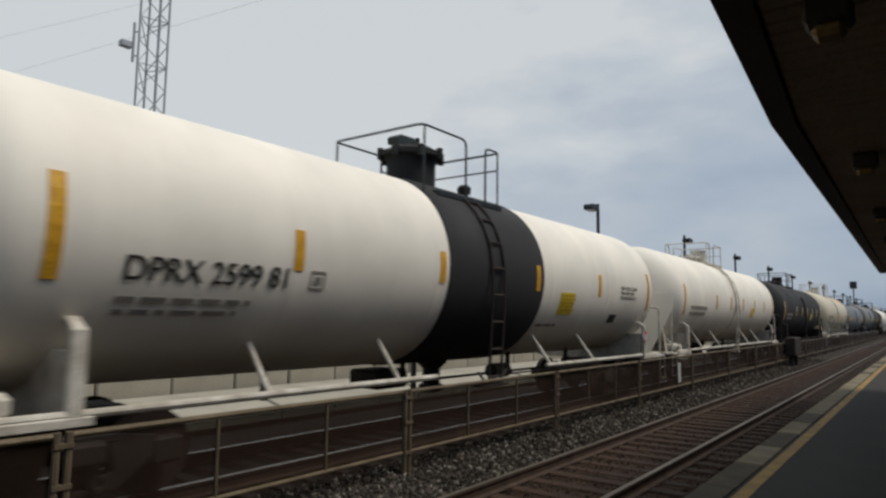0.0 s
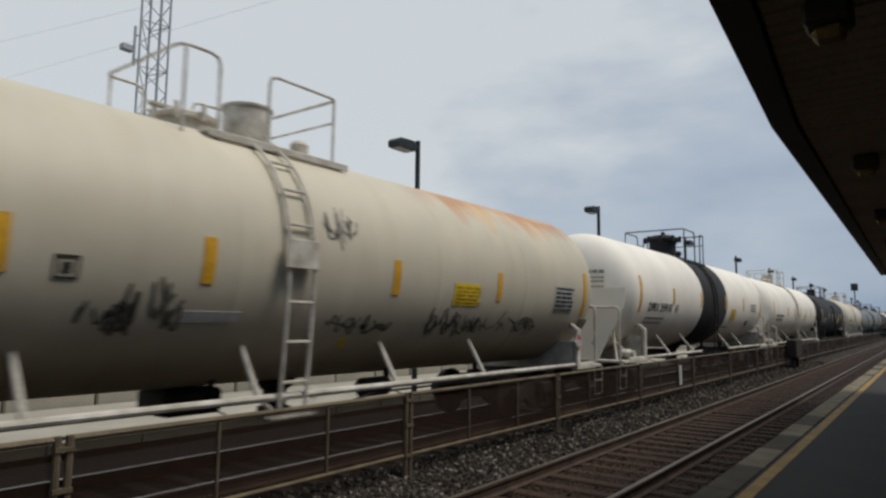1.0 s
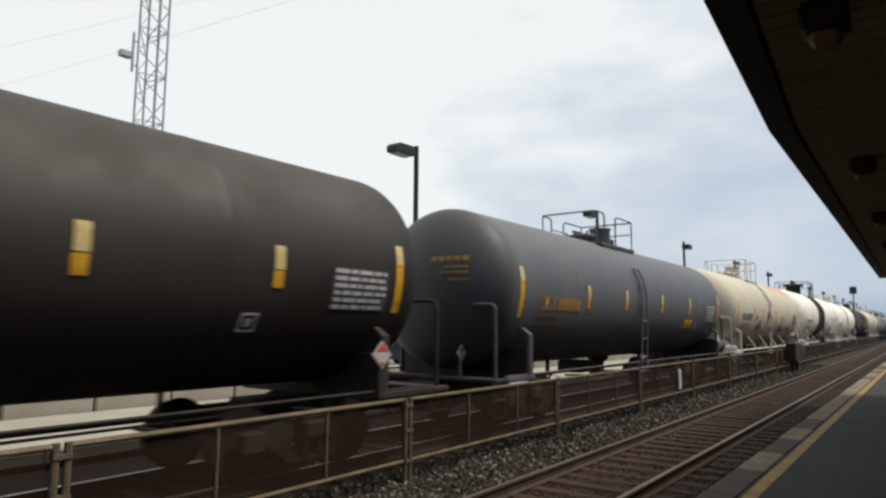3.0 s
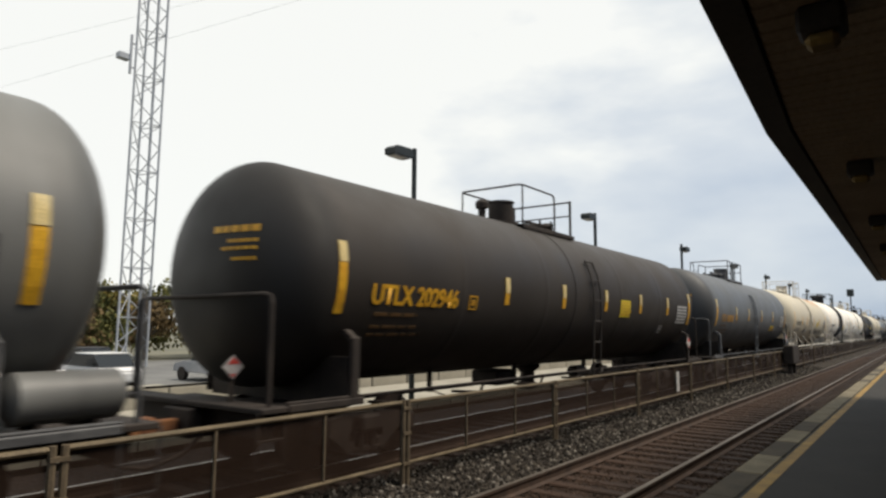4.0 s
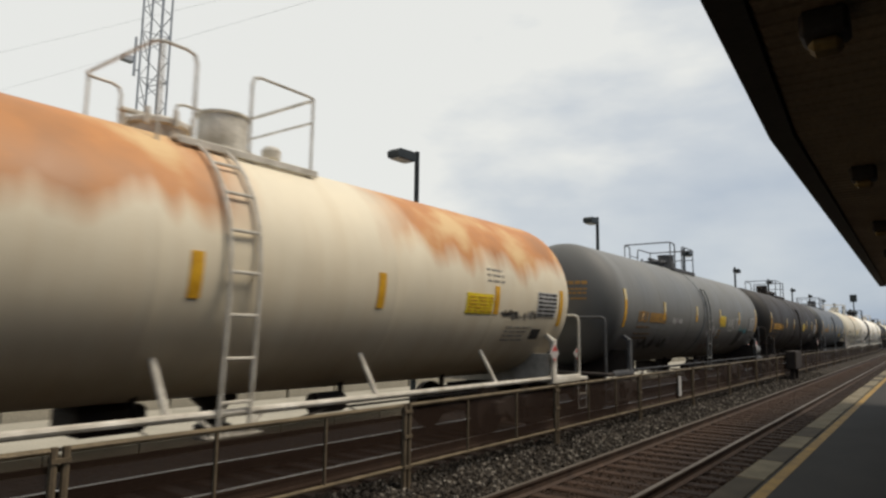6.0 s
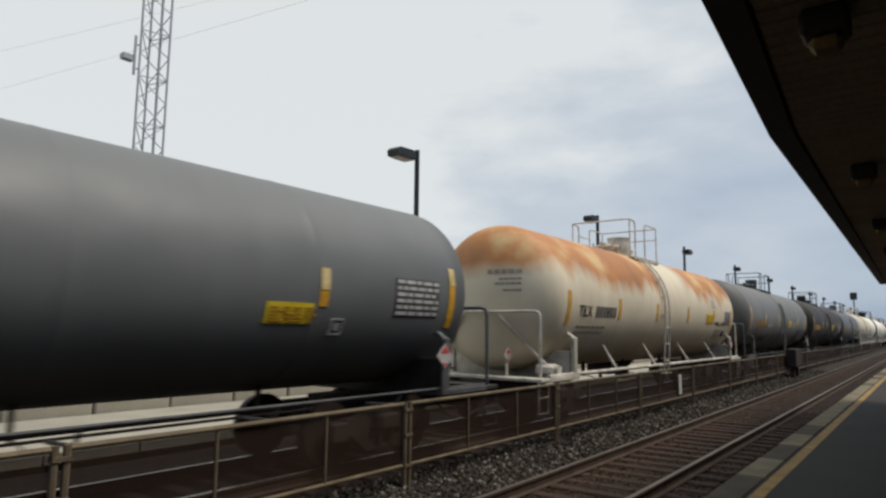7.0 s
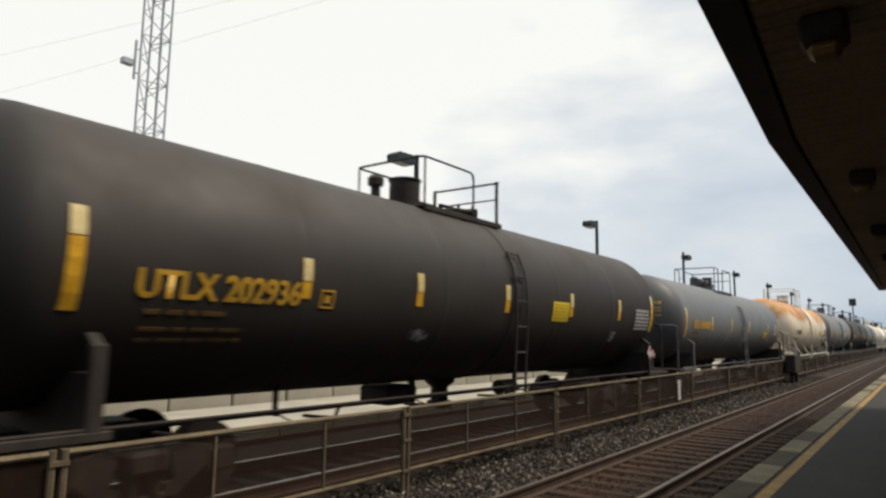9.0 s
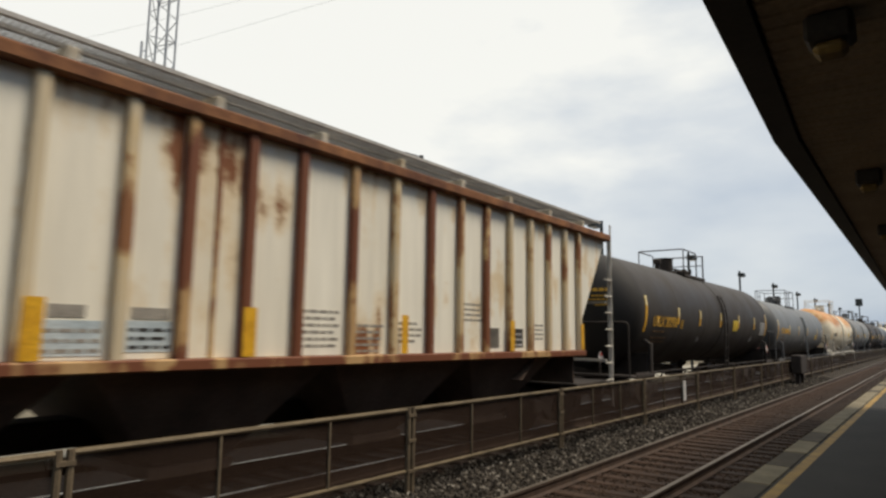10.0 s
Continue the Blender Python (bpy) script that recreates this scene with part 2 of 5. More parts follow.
WALLBRICK = worn("dull_brown_brick", (0.10, 0.065, 0.045), (0.18, 0.12, 0.085), 1.2, 25, 0.85)
LENS = worn("amber_light_lens", (0.17, 0.11, 0.034), (0.25, 0.165, 0.05), 5, 30, 0.6)


def ballast(name, dark, light):
    m, n, l, b = node_mat(name, 0.9, 0, 0.2)
    tc, vo = n.new("ShaderNodeTexCoord"), n.new("ShaderNodeTexVoronoi")
    vo.inputs["Scale"].default_value = 14.0
    l.new(tc.outputs["Object"], vo.inputs["Vector"])
    big = noise_of(n, l, 0.5, 5)
    c = ramp_of(n, l, vo.outputs["Color"], [(0.1, dark), (0.9, light)])
    t = ramp_of(n, l, big.outputs[0], [(0.3, (0.6, 0.55, 0.5)), (0.7, (1.1, 1.08, 1.05))])
    l.new(mixed(n, l, 1.0, c.outputs[0], t.outputs[0], "MULTIPLY"), b.inputs["Base Color"])
    bumped(n, l, b, vo.outputs["Distance"], 0.9, 0.05)
    return m


GRAVEL = ballast("grey_gravel", (0.014, 0.0115, 0.009), (0.072, 0.060, 0.047))
BROWNBED = ballast("rust_stained_gravel", (0.015, 0.0088, 0.0054), (0.046, 0.027, 0.0165))
# BROWNBED's tones scaled down: the shade beneath the train is put into the colour
DARKBED = ballast("shade_dark_gravel", (0.010, 0.0058, 0.0036), (0.030, 0.0175, 0.0108))
FARGROUND = worn("far_ground", (0.10, 0.10, 0.07), (0.18, 0.17, 0.12), 0.08, 3, 0.95)

STONE, sn, sl, sb = node_mat("broken_stone", 0.9, 0, 0.2)
geo = sn.new("ShaderNodeNewGeometry")
sl.new(ramp_of(sn, sl, geo.outputs["Random Per Island"], [(0.0, (0.014, 0.0115, 0.009)), (0.8, (0.064, 0.054, 0.044)), (1.0, (0.25, 0.225, 0.19))]).outputs[0], sb.inputs["Base Color"])

MESHWIRE, mn, ml, mb = node_mat("brown_chain_link", 0.7, 0.2)
mb.inputs["Base Color"].default_value = (0.034, 0.017, 0.009, 1)
tr, mxs = mn.new("ShaderNodeBsdfTransparent"), mn.new("ShaderNodeMixShader")
mtc = mn.new("ShaderNodeTexCoord")
weave = []
for turn in (45, -45):
    mmap, wv, thr = mn.new("ShaderNodeMapping"), mn.new("ShaderNodeTexWave"), mn.new("ShaderNodeMath")
    mmap.inputs["Rotation"].default_value = (0, radians(turn), 0)
    wv.inputs["Scale"].default_value = 22.0
    thr.operation = "GREATER_THAN"
    thr.inputs[1].default_value = 0.92
    ml.new(mtc.outputs["Object"], mmap.inputs[0])
    ml.new(mmap.outputs[0], wv.inputs["Vector"])
    ml.new(wv.outputs["Fac"], thr.inputs[0])
    weave.append(thr)
wmax = mn.new("ShaderNodeMath")
wmax.operation = "MAXIMUM"
ml.new(weave[0].outputs[0], wmax.inputs[0])
ml.new(weave[1].outputs[0], wmax.inputs[1])
ml.new(wmax.outputs[0], mxs.inputs[0])
ml.new(tr.outputs[0], mxs.inputs[1])
ml.new(mb.outputs[0], mxs.inputs[2])
ml.new(mxs.outputs[0], mn["Material Output"].inputs[0])


# ---- mesh helpers ----
def part(name, bm, material, parent=None, label="", smooth=False):
    me = bpy.data.meshes.new(name)
    bmesh.ops.recalc_face_normals(bm, faces=bm.faces)
    bm.to_mesh(me)
    bm.free()
    me.materials.append(material)
    if smooth:
        me.shade_smooth()
        me.set_sharp_from_angle(angle=radians(40))
    ob = new(name, me)
    if parent:
        ob.parent = parent
    if label:
        tagged(ob, label)
    return ob


def share(name, me, parent, m):
    ob = new(name, me)
    ob.parent = parent
    ob.matrix_basis = m
    return ob


def box(bm, x0, x1, y0, y1, z0, z1, bevel=0.0):
    """A box between two corners, its edges taken off by bevel."""
    made = bmesh.ops.create_cube(bm, size=1.0, matrix=Matrix.LocRotScale(((x0 + x1) / 2, (y0 + y1) / 2, (z0 + z1) / 2), None, (x1 - x0, y1 - y0, z1 - z0)))
    if bevel:
        edges = list({e for v in made["verts"] for e in v.link_edges})
        bmesh.ops.bevel(bm, geom=edges, offset=bevel, segments=1, affect="EDGES")
    return bm


def rod(bm, a, b, r, r2=None, sides=8):
    a, b = Vector(a), Vector(b)
    d = b - a
    m = Matrix.Translation((a + b) / 2) @ d.to_track_quat("Z", "Y").to_matrix().to_4x4()
    bmesh.ops.create_cone(bm, cap_ends=True, segments=sides, radius1=r, radius2=r if r2 is None else r2, depth=d.length, matrix=m)
    return bm


def pipe(bm, points, r, sides=8):
    """A bent pipe: one tube swept through the points, mitred at the bends."""
    pts = [Vector(p) for p in points]
    rings, side = [], None
    for i, p in enumerate(pts):
        d0 = (p - pts[i - 1]).normalized() if i else (pts[1] - p).normalized()
        d1 = (pts[i + 1] - p).normalized() if i < len(pts) - 1 else d0
        d = (d0 + d1).normalized()
        if side is None:
            side = d.orthogonal().normalized()
        side = (side - d * side.dot(d)).normalized()
        other = d.cross(side)
        bend = d0.cross(d1)
        wide = 1 / max(0.6, d.dot(d0))
        inner = (d1 - d0).normalized() if bend.length > 1e-4 else None
        ring = []
        for k in range(sides):
            g = 2 * math.pi * k / sides
            v = (side * math.cos(g) + other * math.sin(g)) * r
            if inner is not None:
                v += inner * v.dot(inner) * (wide - 1)
            ring.append(bm.verts.new(p + v))
        rings.append(ring)
    for a, b in zip(rings, rings[1:]):
        for k in range(sides):
            bm.faces.new((a[k], a[(k + 1) % sides], b[(k + 1) % sides], b[k]))
    bm.faces.new(rings[0])
    bm.faces.new(rings[-1])
    return bm


def rounded(points, cut=0.12):
    """The points with each corner cut into three."""
    out = [Vector(points[0])]
    for a, b, c in zip(points, points[1:], points[2:]):
        a, b, c = Vector(a), Vector(b), Vector(c)
        p, q = b + (a - b).normalized() * cut, b + (c - b).normalized() * cut
        out += [p, p * 0.25 + b * 0.5 + q * 0.25, q]
    return out + [Vector(points[-1])]


def plate(bm, outline, thick):
    """A flat plate: an outline in space pushed through by the vector thick."""
    vs = [bm.verts.new(p) for p in outline]
    f = bm.faces.new(vs)
    ext = bmesh.ops.extrude_face_region(bm, geom=[f])
    bmesh.ops.translate(bm, vec=thick, verts=[g for g in ext["geom"] if isinstance(g, bmesh.types.BMVert)])
    return bm


def thing(name, label, category, m=None, group="", kind=""):
    ob = new(name)
    if m is not None:
        ob.matrix_basis = m
    return tagged(ob, label, category, group, kind)


# ---- the ground and the tracks ----
NEAR_Y, TRAIN_Y, FENCE_Y = 3.98, 7.75, 5.95
RAISE = 0.16  # the freight track lies this much higher than the near one
GAUGE = 1.435
bm = bmesh.new()
bmesh.ops.create_grid(bm, x_segments=2, y_segments=2, size=2500)
bmesh.ops.translate(bm, vec=(0, 0, -0.45), verts=bm.verts)
tagged(part("ground", bm, FARGROUND), "grey-brown gravel and dry earth ground", "ground", kind="structure")


def bed(name, y0, y1, z0, z1, mat, label, side=0.5):
    bm = bmesh.new()
    xs = [-40 + i * 1.0 for i in range(0, 120)] + [80 + 8 * i for i in range(0, 60)]
    ys = [(y0 - side, z0 - 0.35), (y0, z0), (y0 + (y1 - y0) * 0.33, (z0 * 2 + z1) / 3), (y0 + (y1 - y0) * 0.67, (z0 + 2 * z1) / 3), (y1, z1), (y1 + side, z1 - 0.35)]
    grid = [[bm.verts.new((x, y, z + 0.03 * noise.noise((x * 0.7, y * 2, 3)))) for y, z in ys] for x in xs]
    for a, b in zip(grid, grid[1:]):
        for i in range(len(ys) - 1):
            bm.faces.new((a[i], b[i], b[i + 1], a[i + 1]))
    return tagged(part(name, bm, mat, smooth=True), label, "ballast", kind="structure")


bed("track_bed_near", 2.22, 5.0, -0.20, -0.20, BROWNBED, "brown rust-stained gravel bed under the near track", 0.2)
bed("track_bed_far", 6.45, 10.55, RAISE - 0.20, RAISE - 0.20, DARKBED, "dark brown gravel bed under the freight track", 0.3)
bed("gravel_strip", 5.05, 6.25, -0.14, -0.02, GRAVEL, "strip of grey broken stone between the track and the fence", 0.15)


def rail(y, x0, x1, label):
    t = thing("rail", label, "rail", pose(0, y, RAISE if y > 6 else 0), "running rails", "structure")
    prof = [(-0.07, -0.17), (0.07, -0.17), (0.07, -0.155), (0.012, -0.135), (0.012, -0.045), (0.034, -0.035), (0.034, -0.006), (-0.034, -0.006), (-0.034, -0.035), (-0.012, -0.045), (-0.012, -0.135), (-0.07, -0.155)]
    bm = bmesh.new()
    plate(bm, [(x0, a, b) for a, b in prof], (x1 - x0, 0, 0))
    part("web", bm, RAILSIDE, t, "rust-brown rail web and foot")
    part("head", box(bmesh.new(), x0, x1, -0.034, 0.034, -0.0055, 0.0, 0.0), RAILTOP if y < 6 else RAILBRIGHT, t, "shiny worn rail head")
    return t


for yc in (NEAR_Y, TRAIN_Y):
    for s in (-1, 1):
        rail(yc + s * (GAUGE / 2 + 0.034), -60, 600, "steel rail with polished head and rusty web on timber ties")


# ---- the platform ----
PZ = 0.25
EDGE_Y = 2.19
t = thing("platform", "dark asphalt station platform with pale concrete edge", "platform", kind="structure")
part("surface", box(bmesh.new(), -40, 400, -9.0, 1.835, -0.45, PZ, 0.01), PLATFORM, t)
part("kerb_wall", box(bmesh.new(), -40, 400, 1.836, EDGE_Y - 0.06, -0.45, PZ - 0.03), EDGEDARK, t, "stained concrete kerb under the edge slabs")
part("yellow_line", box(bmesh.new(), -40, 400, 1.64, 1.785, PZ - 0.02, PZ + 0.004), LINE, t, "worn ochre-yellow safety line")
rnd = random.Random(4)
for i in range(0, 60):
    x = -4 + i * 1.5
    bm = box(bmesh.new(), x + 0.012, x + 1.488, 1.845, EDGE_Y + rnd.uniform(-0.01, 0.01), PZ - 0.10, PZ + rnd.uniform(-0.004, 0.006), 0.012)
    part("slab", bm, EDGE if rnd.random() < 0.55 else EDGEDARK, t)
part("slab", box(bmesh.new(), 86.1, 400, 1.845, EDGE_Y, PZ - 0.10, PZ, 0.01), EDGE, t)

# ---- the canopy over the platform ----
CZ = 3.60
outer = [(1.2, 0.62), (5.30, 0.88), (23.0, 1.10)]
t = thing("canopy", "dark station canopy with boarded soffit and black fascia", "canopy", kind="structure")
bm = bmesh.new()
pts = [(x, y) for x, y in outer] + [(23.0, -8.5), (-14.0, -8.5), (-14.0, 0.2)]
plate(bm, [(x, y, CZ + 0.09) for x, y in pts], (0, 0, 0.5))
part("roof", bm, FASCIA, t)
bm = bmesh.new()
for (xa, ya), (xb, yb) in zip([(-14.0, 0.2)] + outer, outer):
    d = Vector((xb - xa, yb - ya, 0)).normalized()
    nn = Vector((d.y, -d.x, 0)) * 0.16
    plate(bm, [(xa, ya, CZ - 0.02), (xb, yb, CZ - 0.02), (xb + nn.x, yb + nn.y, CZ - 0.02), (xa + nn.x, ya + nn.y, CZ - 0.02)], (0, 0, 0.62))
box(bm, 22.84, 23.0, -8.5, 0.93, CZ - 0.02, CZ + 0.6)
part("fascia", bm, FASCIA, t, "black metal fascia band")
bm = bmesh.new()
x = -13.9
while x < 22.7:
    y1 = np.interp(x, [-14, 1.2, 5.3, 23], [0.2, 0.62, 0.88, 1.10]) - 0.17
    box(bm, x, x + 0.135, -8.4, y1, CZ, CZ + 0.08, 0.012)
    x += 0.15
tagged(part("ceiling", bm, SOFFIT), "dark brown boarded canopy soffit", "ceiling", kind="structure")


# unseen wall added behind the platform; blocks low sky light from tanks and ground
t = thing("light_blocking_wall", "unseen plain brown wall added behind the platform to block low light", "wall", kind="structure")
part("wall", box(bmesh.new(), -30, 60, -9.3, -8.55, -0.45, 9.5, 0.02), WALLBRICK, t)


def canopy_light(x, y):
    t = thing("canopy_light", "dark box downlight with dull amber lens under the canopy", "light fixture", pose(x, y, CZ), "canopy lights")
    part("housing", box(bmesh.new(), -0.10, 0.10, -0.10, 0.10, -0.13, 0.0, 0.02), FASCIA, t)
    part("lens", box(bmesh.new(), -0.07, 0.07, -0.07, 0.07, -0.19, -0.13, 0.025), LENS, t, "dull amber lens")


# ---- the fence between the tracks ----
FT, FB = 1.07, 0.24
P0, DP = 2.61, 1.519
fence = thing("fence", "brown weathered pipe fence with chain-link mesh between the tracks", "fence", pose(0, FENCE_Y, 0), kind="structure")
NF = 72
f_first, f_last = P0 - 12 * DP, P0 + NF * DP
for a in range(-12, NF, 3):
    xa, xb = P0 + a * DP, P0 + (a + 3) * DP
    part("top_rail", rod(bmesh.new(), (xa + 0.03, 0, FT), (xb - 0.03, 0, FT), 0.030), GALV, fence)
    part("bottom_rail", rod(bmesh.new(), (xa + 0.03, 0, FB), (xb - 0.03, 0, FB), 0.026), GALV, fence)
    part("mesh_panel", box(bmesh.new(), xa + 0.04, xb - 0.04, 0.010, 0.014, FB, FT), MESHWIRE, fence, "see-through brown chain-link")
post_me = None
for i in range(-12, NF + 1):
    x = P0 + i * DP
    if i % 3 == 0:
        bm = bmesh.new()
        rod(bm, (-0.05, -0.01, -0.4), (-0.05, -0.01, FT + 0.03), 0.036)
        rod(bm, (0.05, -0.01, -0.4), (0.05, -0.01, FT + 0.03), 0.036)
        for z in (FB, 0.65, FT - 0.08):
            box(bm, -0.08, 0.08, -0.055, 0.03, z - 0.02, z + 0.02)
        ob = part("post", bm, POSTSTEEL, fence)
    else:
        ob = part("picket", rod(bmesh.new(), (0, 0, FB), (0, 0, FT), 0.021), POSTSTEEL, fence)
    ob.location.x = x

# ---- the freight train ----
SPEED = 14.5
TRAIN = []  # every car and its place on the line at the start


def skin(bm, x0, x1, s0, s1, radius, zc, n=6):
    """A thin patch lying on the near side of a tank, from height s0 to s1 along its skin, measured from the axis."""
    r0, r1 = radius + 0.003, radius + 0.009
    rows = []
    for i in range(n + 1):
        a = (s0 + (s1 - s0) * i / n) / radius
        rows.append([bm.verts.new((x, -r * math.cos(a), zc + r * math.sin(a))) for x in (x0, x1) for r in (r0, r1)])
    for p, q in zip(rows, rows[1:]):
        bm.faces.new((p[1], p[3], q[3], q[1]))
        bm.faces.new((p[0], q[0], q[2], p[2]))
        bm.faces.new((p[0], p[1], q[1], q[0]))
        bm.faces.new((p[3], p[2], q[2], q[3]))
    for r in (rows[0], rows[-1]):
        bm.faces.new((r[0], r[2], r[3], r[1]))
    return bm


def lettering(name, body, size, x, s, radius, zc, mat, parent, label="", stretch=1.0):
    """Words in the built-in font, wrapped on the near side of a tank."""
    cu = bpy.data.curves.new("words", "FONT")
    cu.body, cu.size, cu.offset = body, size, (0.0 if mat is BLACKINK else 0.018 * size)
    tmp = new("words", cu)
    bpy.context.view_layer.update()
    me = bpy.data.meshes.new_from_object(tmp.evaluated_get(bpy.context.evaluated_depsgraph_get()))
    bpy.data.objects.remove(tmp)
    for v in me.vertices:
        a = (s + v.co.y) / radius
        r = radius + 0.012
        v.co = (x + v.co.x * stretch, -r * math.cos(a), zc + r * math.sin(a))
    bm = bmesh.new()
    bm.from_mesh(me)
    twin = bmesh.ops.duplicate(bm, geom=list(bm.verts) + list(bm.edges) + list(bm.faces))
    bmesh.ops.translate(bm, vec=(0.016, -0.002, 0.006), verts=[g for g in twin["geom"] if isinstance(g, bmesh.types.BMVert)])
    bm.to_mesh(me)
    bm.free()
    me.materials.clear()
    me.materials.append(mat)
    me.name = name
    ob = new(name, me)
    ob.parent = parent
    return tagged(ob, label) if label else ob


def lines(bm, x0, x1, s, n, pitch, height, radius, zc, rnd):
    """Rows of unreadable stencilled words as short bars."""
    for i in range(n):
        x = x0
        end = x1 - rnd.uniform(0, 0.25) * (x1 - x0)
        while x < end:
            w = rnd.uniform(0.10, 0.32)
            skin(bm, x, min(x + w, end), s - i * pitch - height, s - i * pitch, radius, zc, 1)
            x += w + 0.06
    return bm


def ribbon(bm, pts, radius, zc, thick):
    """One brush stroke through points (x, height along the skin) on the near side of a tank."""
    last = None
    for i, p in enumerate(pts):
        a, b = pts[max(i - 1, 0)], pts[min(i + 1, len(pts) - 1)]
        d = Vector((b[0] - a[0], b[1] - a[1]))
        nn = Vector((-d.y, d.x)).normalized() * thick * (0.7 + 0.4 * math.sin(i * 1.7) ** 2)
        pair = []
        for sg in (1, -1):
            ang = (p[1] + sg * nn.y) / radius
            r = radius + 0.006
            pair.append(bm.verts.new((p[0] + sg * nn.x, -r * math.cos(ang), zc + r * math.sin(ang))))
        if last:
            bm.faces.new((last[0], last[1], pair[1], pair[0]))
        last = pair
    return bm


def lathe(bm, prof, zc, seg=56):
    """A tank: a profile of (x, radius) turned round the car's long axis."""
    rings = []
    for x, r in prof:
        if r < 1e-4:
            rings.append([bm.verts.new((x, 0, zc))])
        else:
            rings.append([bm.verts.new((x, r * math.cos(2 * math.pi * k / seg), zc + r * math.sin(2 * math.pi * k / seg))) for k in range(seg)])
    for a, b in zip(rings, rings[1:]):
        for k in range(seg):
            j = (k + 1) % seg
            if len(a) == 1:
                bm.faces.new((a[0], b[j], b[k]))
            elif len(b) == 1:
                bm.faces.new((a[k], a[j], b[0]))
            else:
                bm.faces.new((a[k], a[j], b[j], b[k]))
    return bm


def turned(prof, x, y=0.0, seg=22):
    """A round fitting: a profile of (radius, height) turned round an upright axis."""
    bm = bmesh.new()
    rings = []
    for r, z in prof:
        rings.append([bm.verts.new((x, y, z))] if r < 1e-4 else [bm.verts.new((x + r * math.cos(2 * math.pi * k / seg), y + r * math.sin(2 * math.pi * k / seg), z)) for k in range(seg)])
    for a, b in zip(rings, rings[1:]):
        for k in range(seg):
            j = (k + 1) % seg
            if len(a) == 1:
                bm.faces.new((a[0], b[j], b[k]))
            elif len(b) == 1:
                bm.faces.new((a[k], a[j], b[0]))
            else:
                bm.faces.new((a[k], a[j], b[j], b[k]))
    return bm


def wheelset_mesh():
    bm = bmesh.new()
    for s in (-1, 1):
        y = s * 0.745
        rod(bm, (0, y - 0.065, 0), (0, y + 0.065, 0), 0.45, 0.45, 28)
        rod(bm, (0, y - s * 0.075 - 0.014, 0), (0, y - s * 0.075 + 0.014, 0), 0.475, 0.475, 28)
        rod(bm, (0, y + s * 0.06, 0), (0, y + s * 0.30, 0), 0.085, 0.085, 10)
        for k in range(3):
            a = 2 * math.pi * k / 3
            rod(bm, (0.06 * math.cos(a), y + s * 0.29, 0.06 * math.sin(a)), (0.06 * math.cos(a), y + s * 0.32, 0.06 * math.sin(a)), 0.018, sides=6)
    rod(bm, (0, -0.7, 0), (0, 0.7, 0), 0.075, sides=10)
    me = bpy.data.meshes.new("wheelset")
    bm.to_mesh(me)
    bm.free()
    me.materials.append(WHEELIRON)
    return me


def truck_mesh():
    bm = bmesh.new()
    for s in (-1, 1):
        y = s * 1.0
        for e in (-1, 1):
            box(bm, e * 0.92 - 0.17, e * 0.92 + 0.17, y - 0.09, y + 0.09, 0.36, 0.64, 0.03)
            plate(bm, [(e * 0.80, y - 0.07, 0.66), (e * 0.80, y - 0.07, 0.50), (e * 0.38, y - 0.07, 0.18), (e * 0.24, y - 0.07, 0.20), (e * 0.24, y - 0.07, 0.32), (e * 0.36, y - 0.07, 0.36), (e * 0.30, y - 0.07, 0.60), (e * 0.30, y - 0.07, 0.74)], (0, 0.14, 0))
            for k in (-1, 1):
                rod(bm, (e * 0.13, y + k * 0.06, 0.24), (e * 0.13, y + k * 0.06, 0.46), 0.062, sides=10)
        box(bm, -0.40, 0.40, y - 0.08, y + 0.08, 0.64, 0.76, 0.03)
        box(bm, -0.26, 0.26, y - 0.08, y + 0.08, 0.16, 0.24, 0.02)
    box(bm, -0.22, 0.22, -1.2, 1.2, 0.46, 0.70, 0.04)
    for e in (-1, 1):
        box(bm, e * 0.42 - 0.05, e * 0.42 + 0.05, -0.8, 0.8, 0.36, 0.48, 0.02)
    me = bpy.data.meshes.new("truck")
    bmesh.ops.recalc_face_normals(bm, faces=bm.faces)
    bm.to_mesh(me)
    bm.free()
    me.materials.append(IRON)
    return me


PLACARD = worn("sooty_placard_film", (0.38, 0.35, 0.33), (0.55, 0.51, 0.49), 6, 40, 0.55)
STRAW = worn("pale_straw_film", (0.62, 0.46, 0.16), (0.78, 0.64, 0.34), 5, 40, 0.35)
WHEELIRON = worn("brown_wheel_steel", (0.022, 0.014, 0.010), (0.055, 0.034, 0.023), 2, 25, 0.7, 0.2)
WHEELSET, TRUCK = wheelset_mesh(), truck_mesh()
SPIN = []


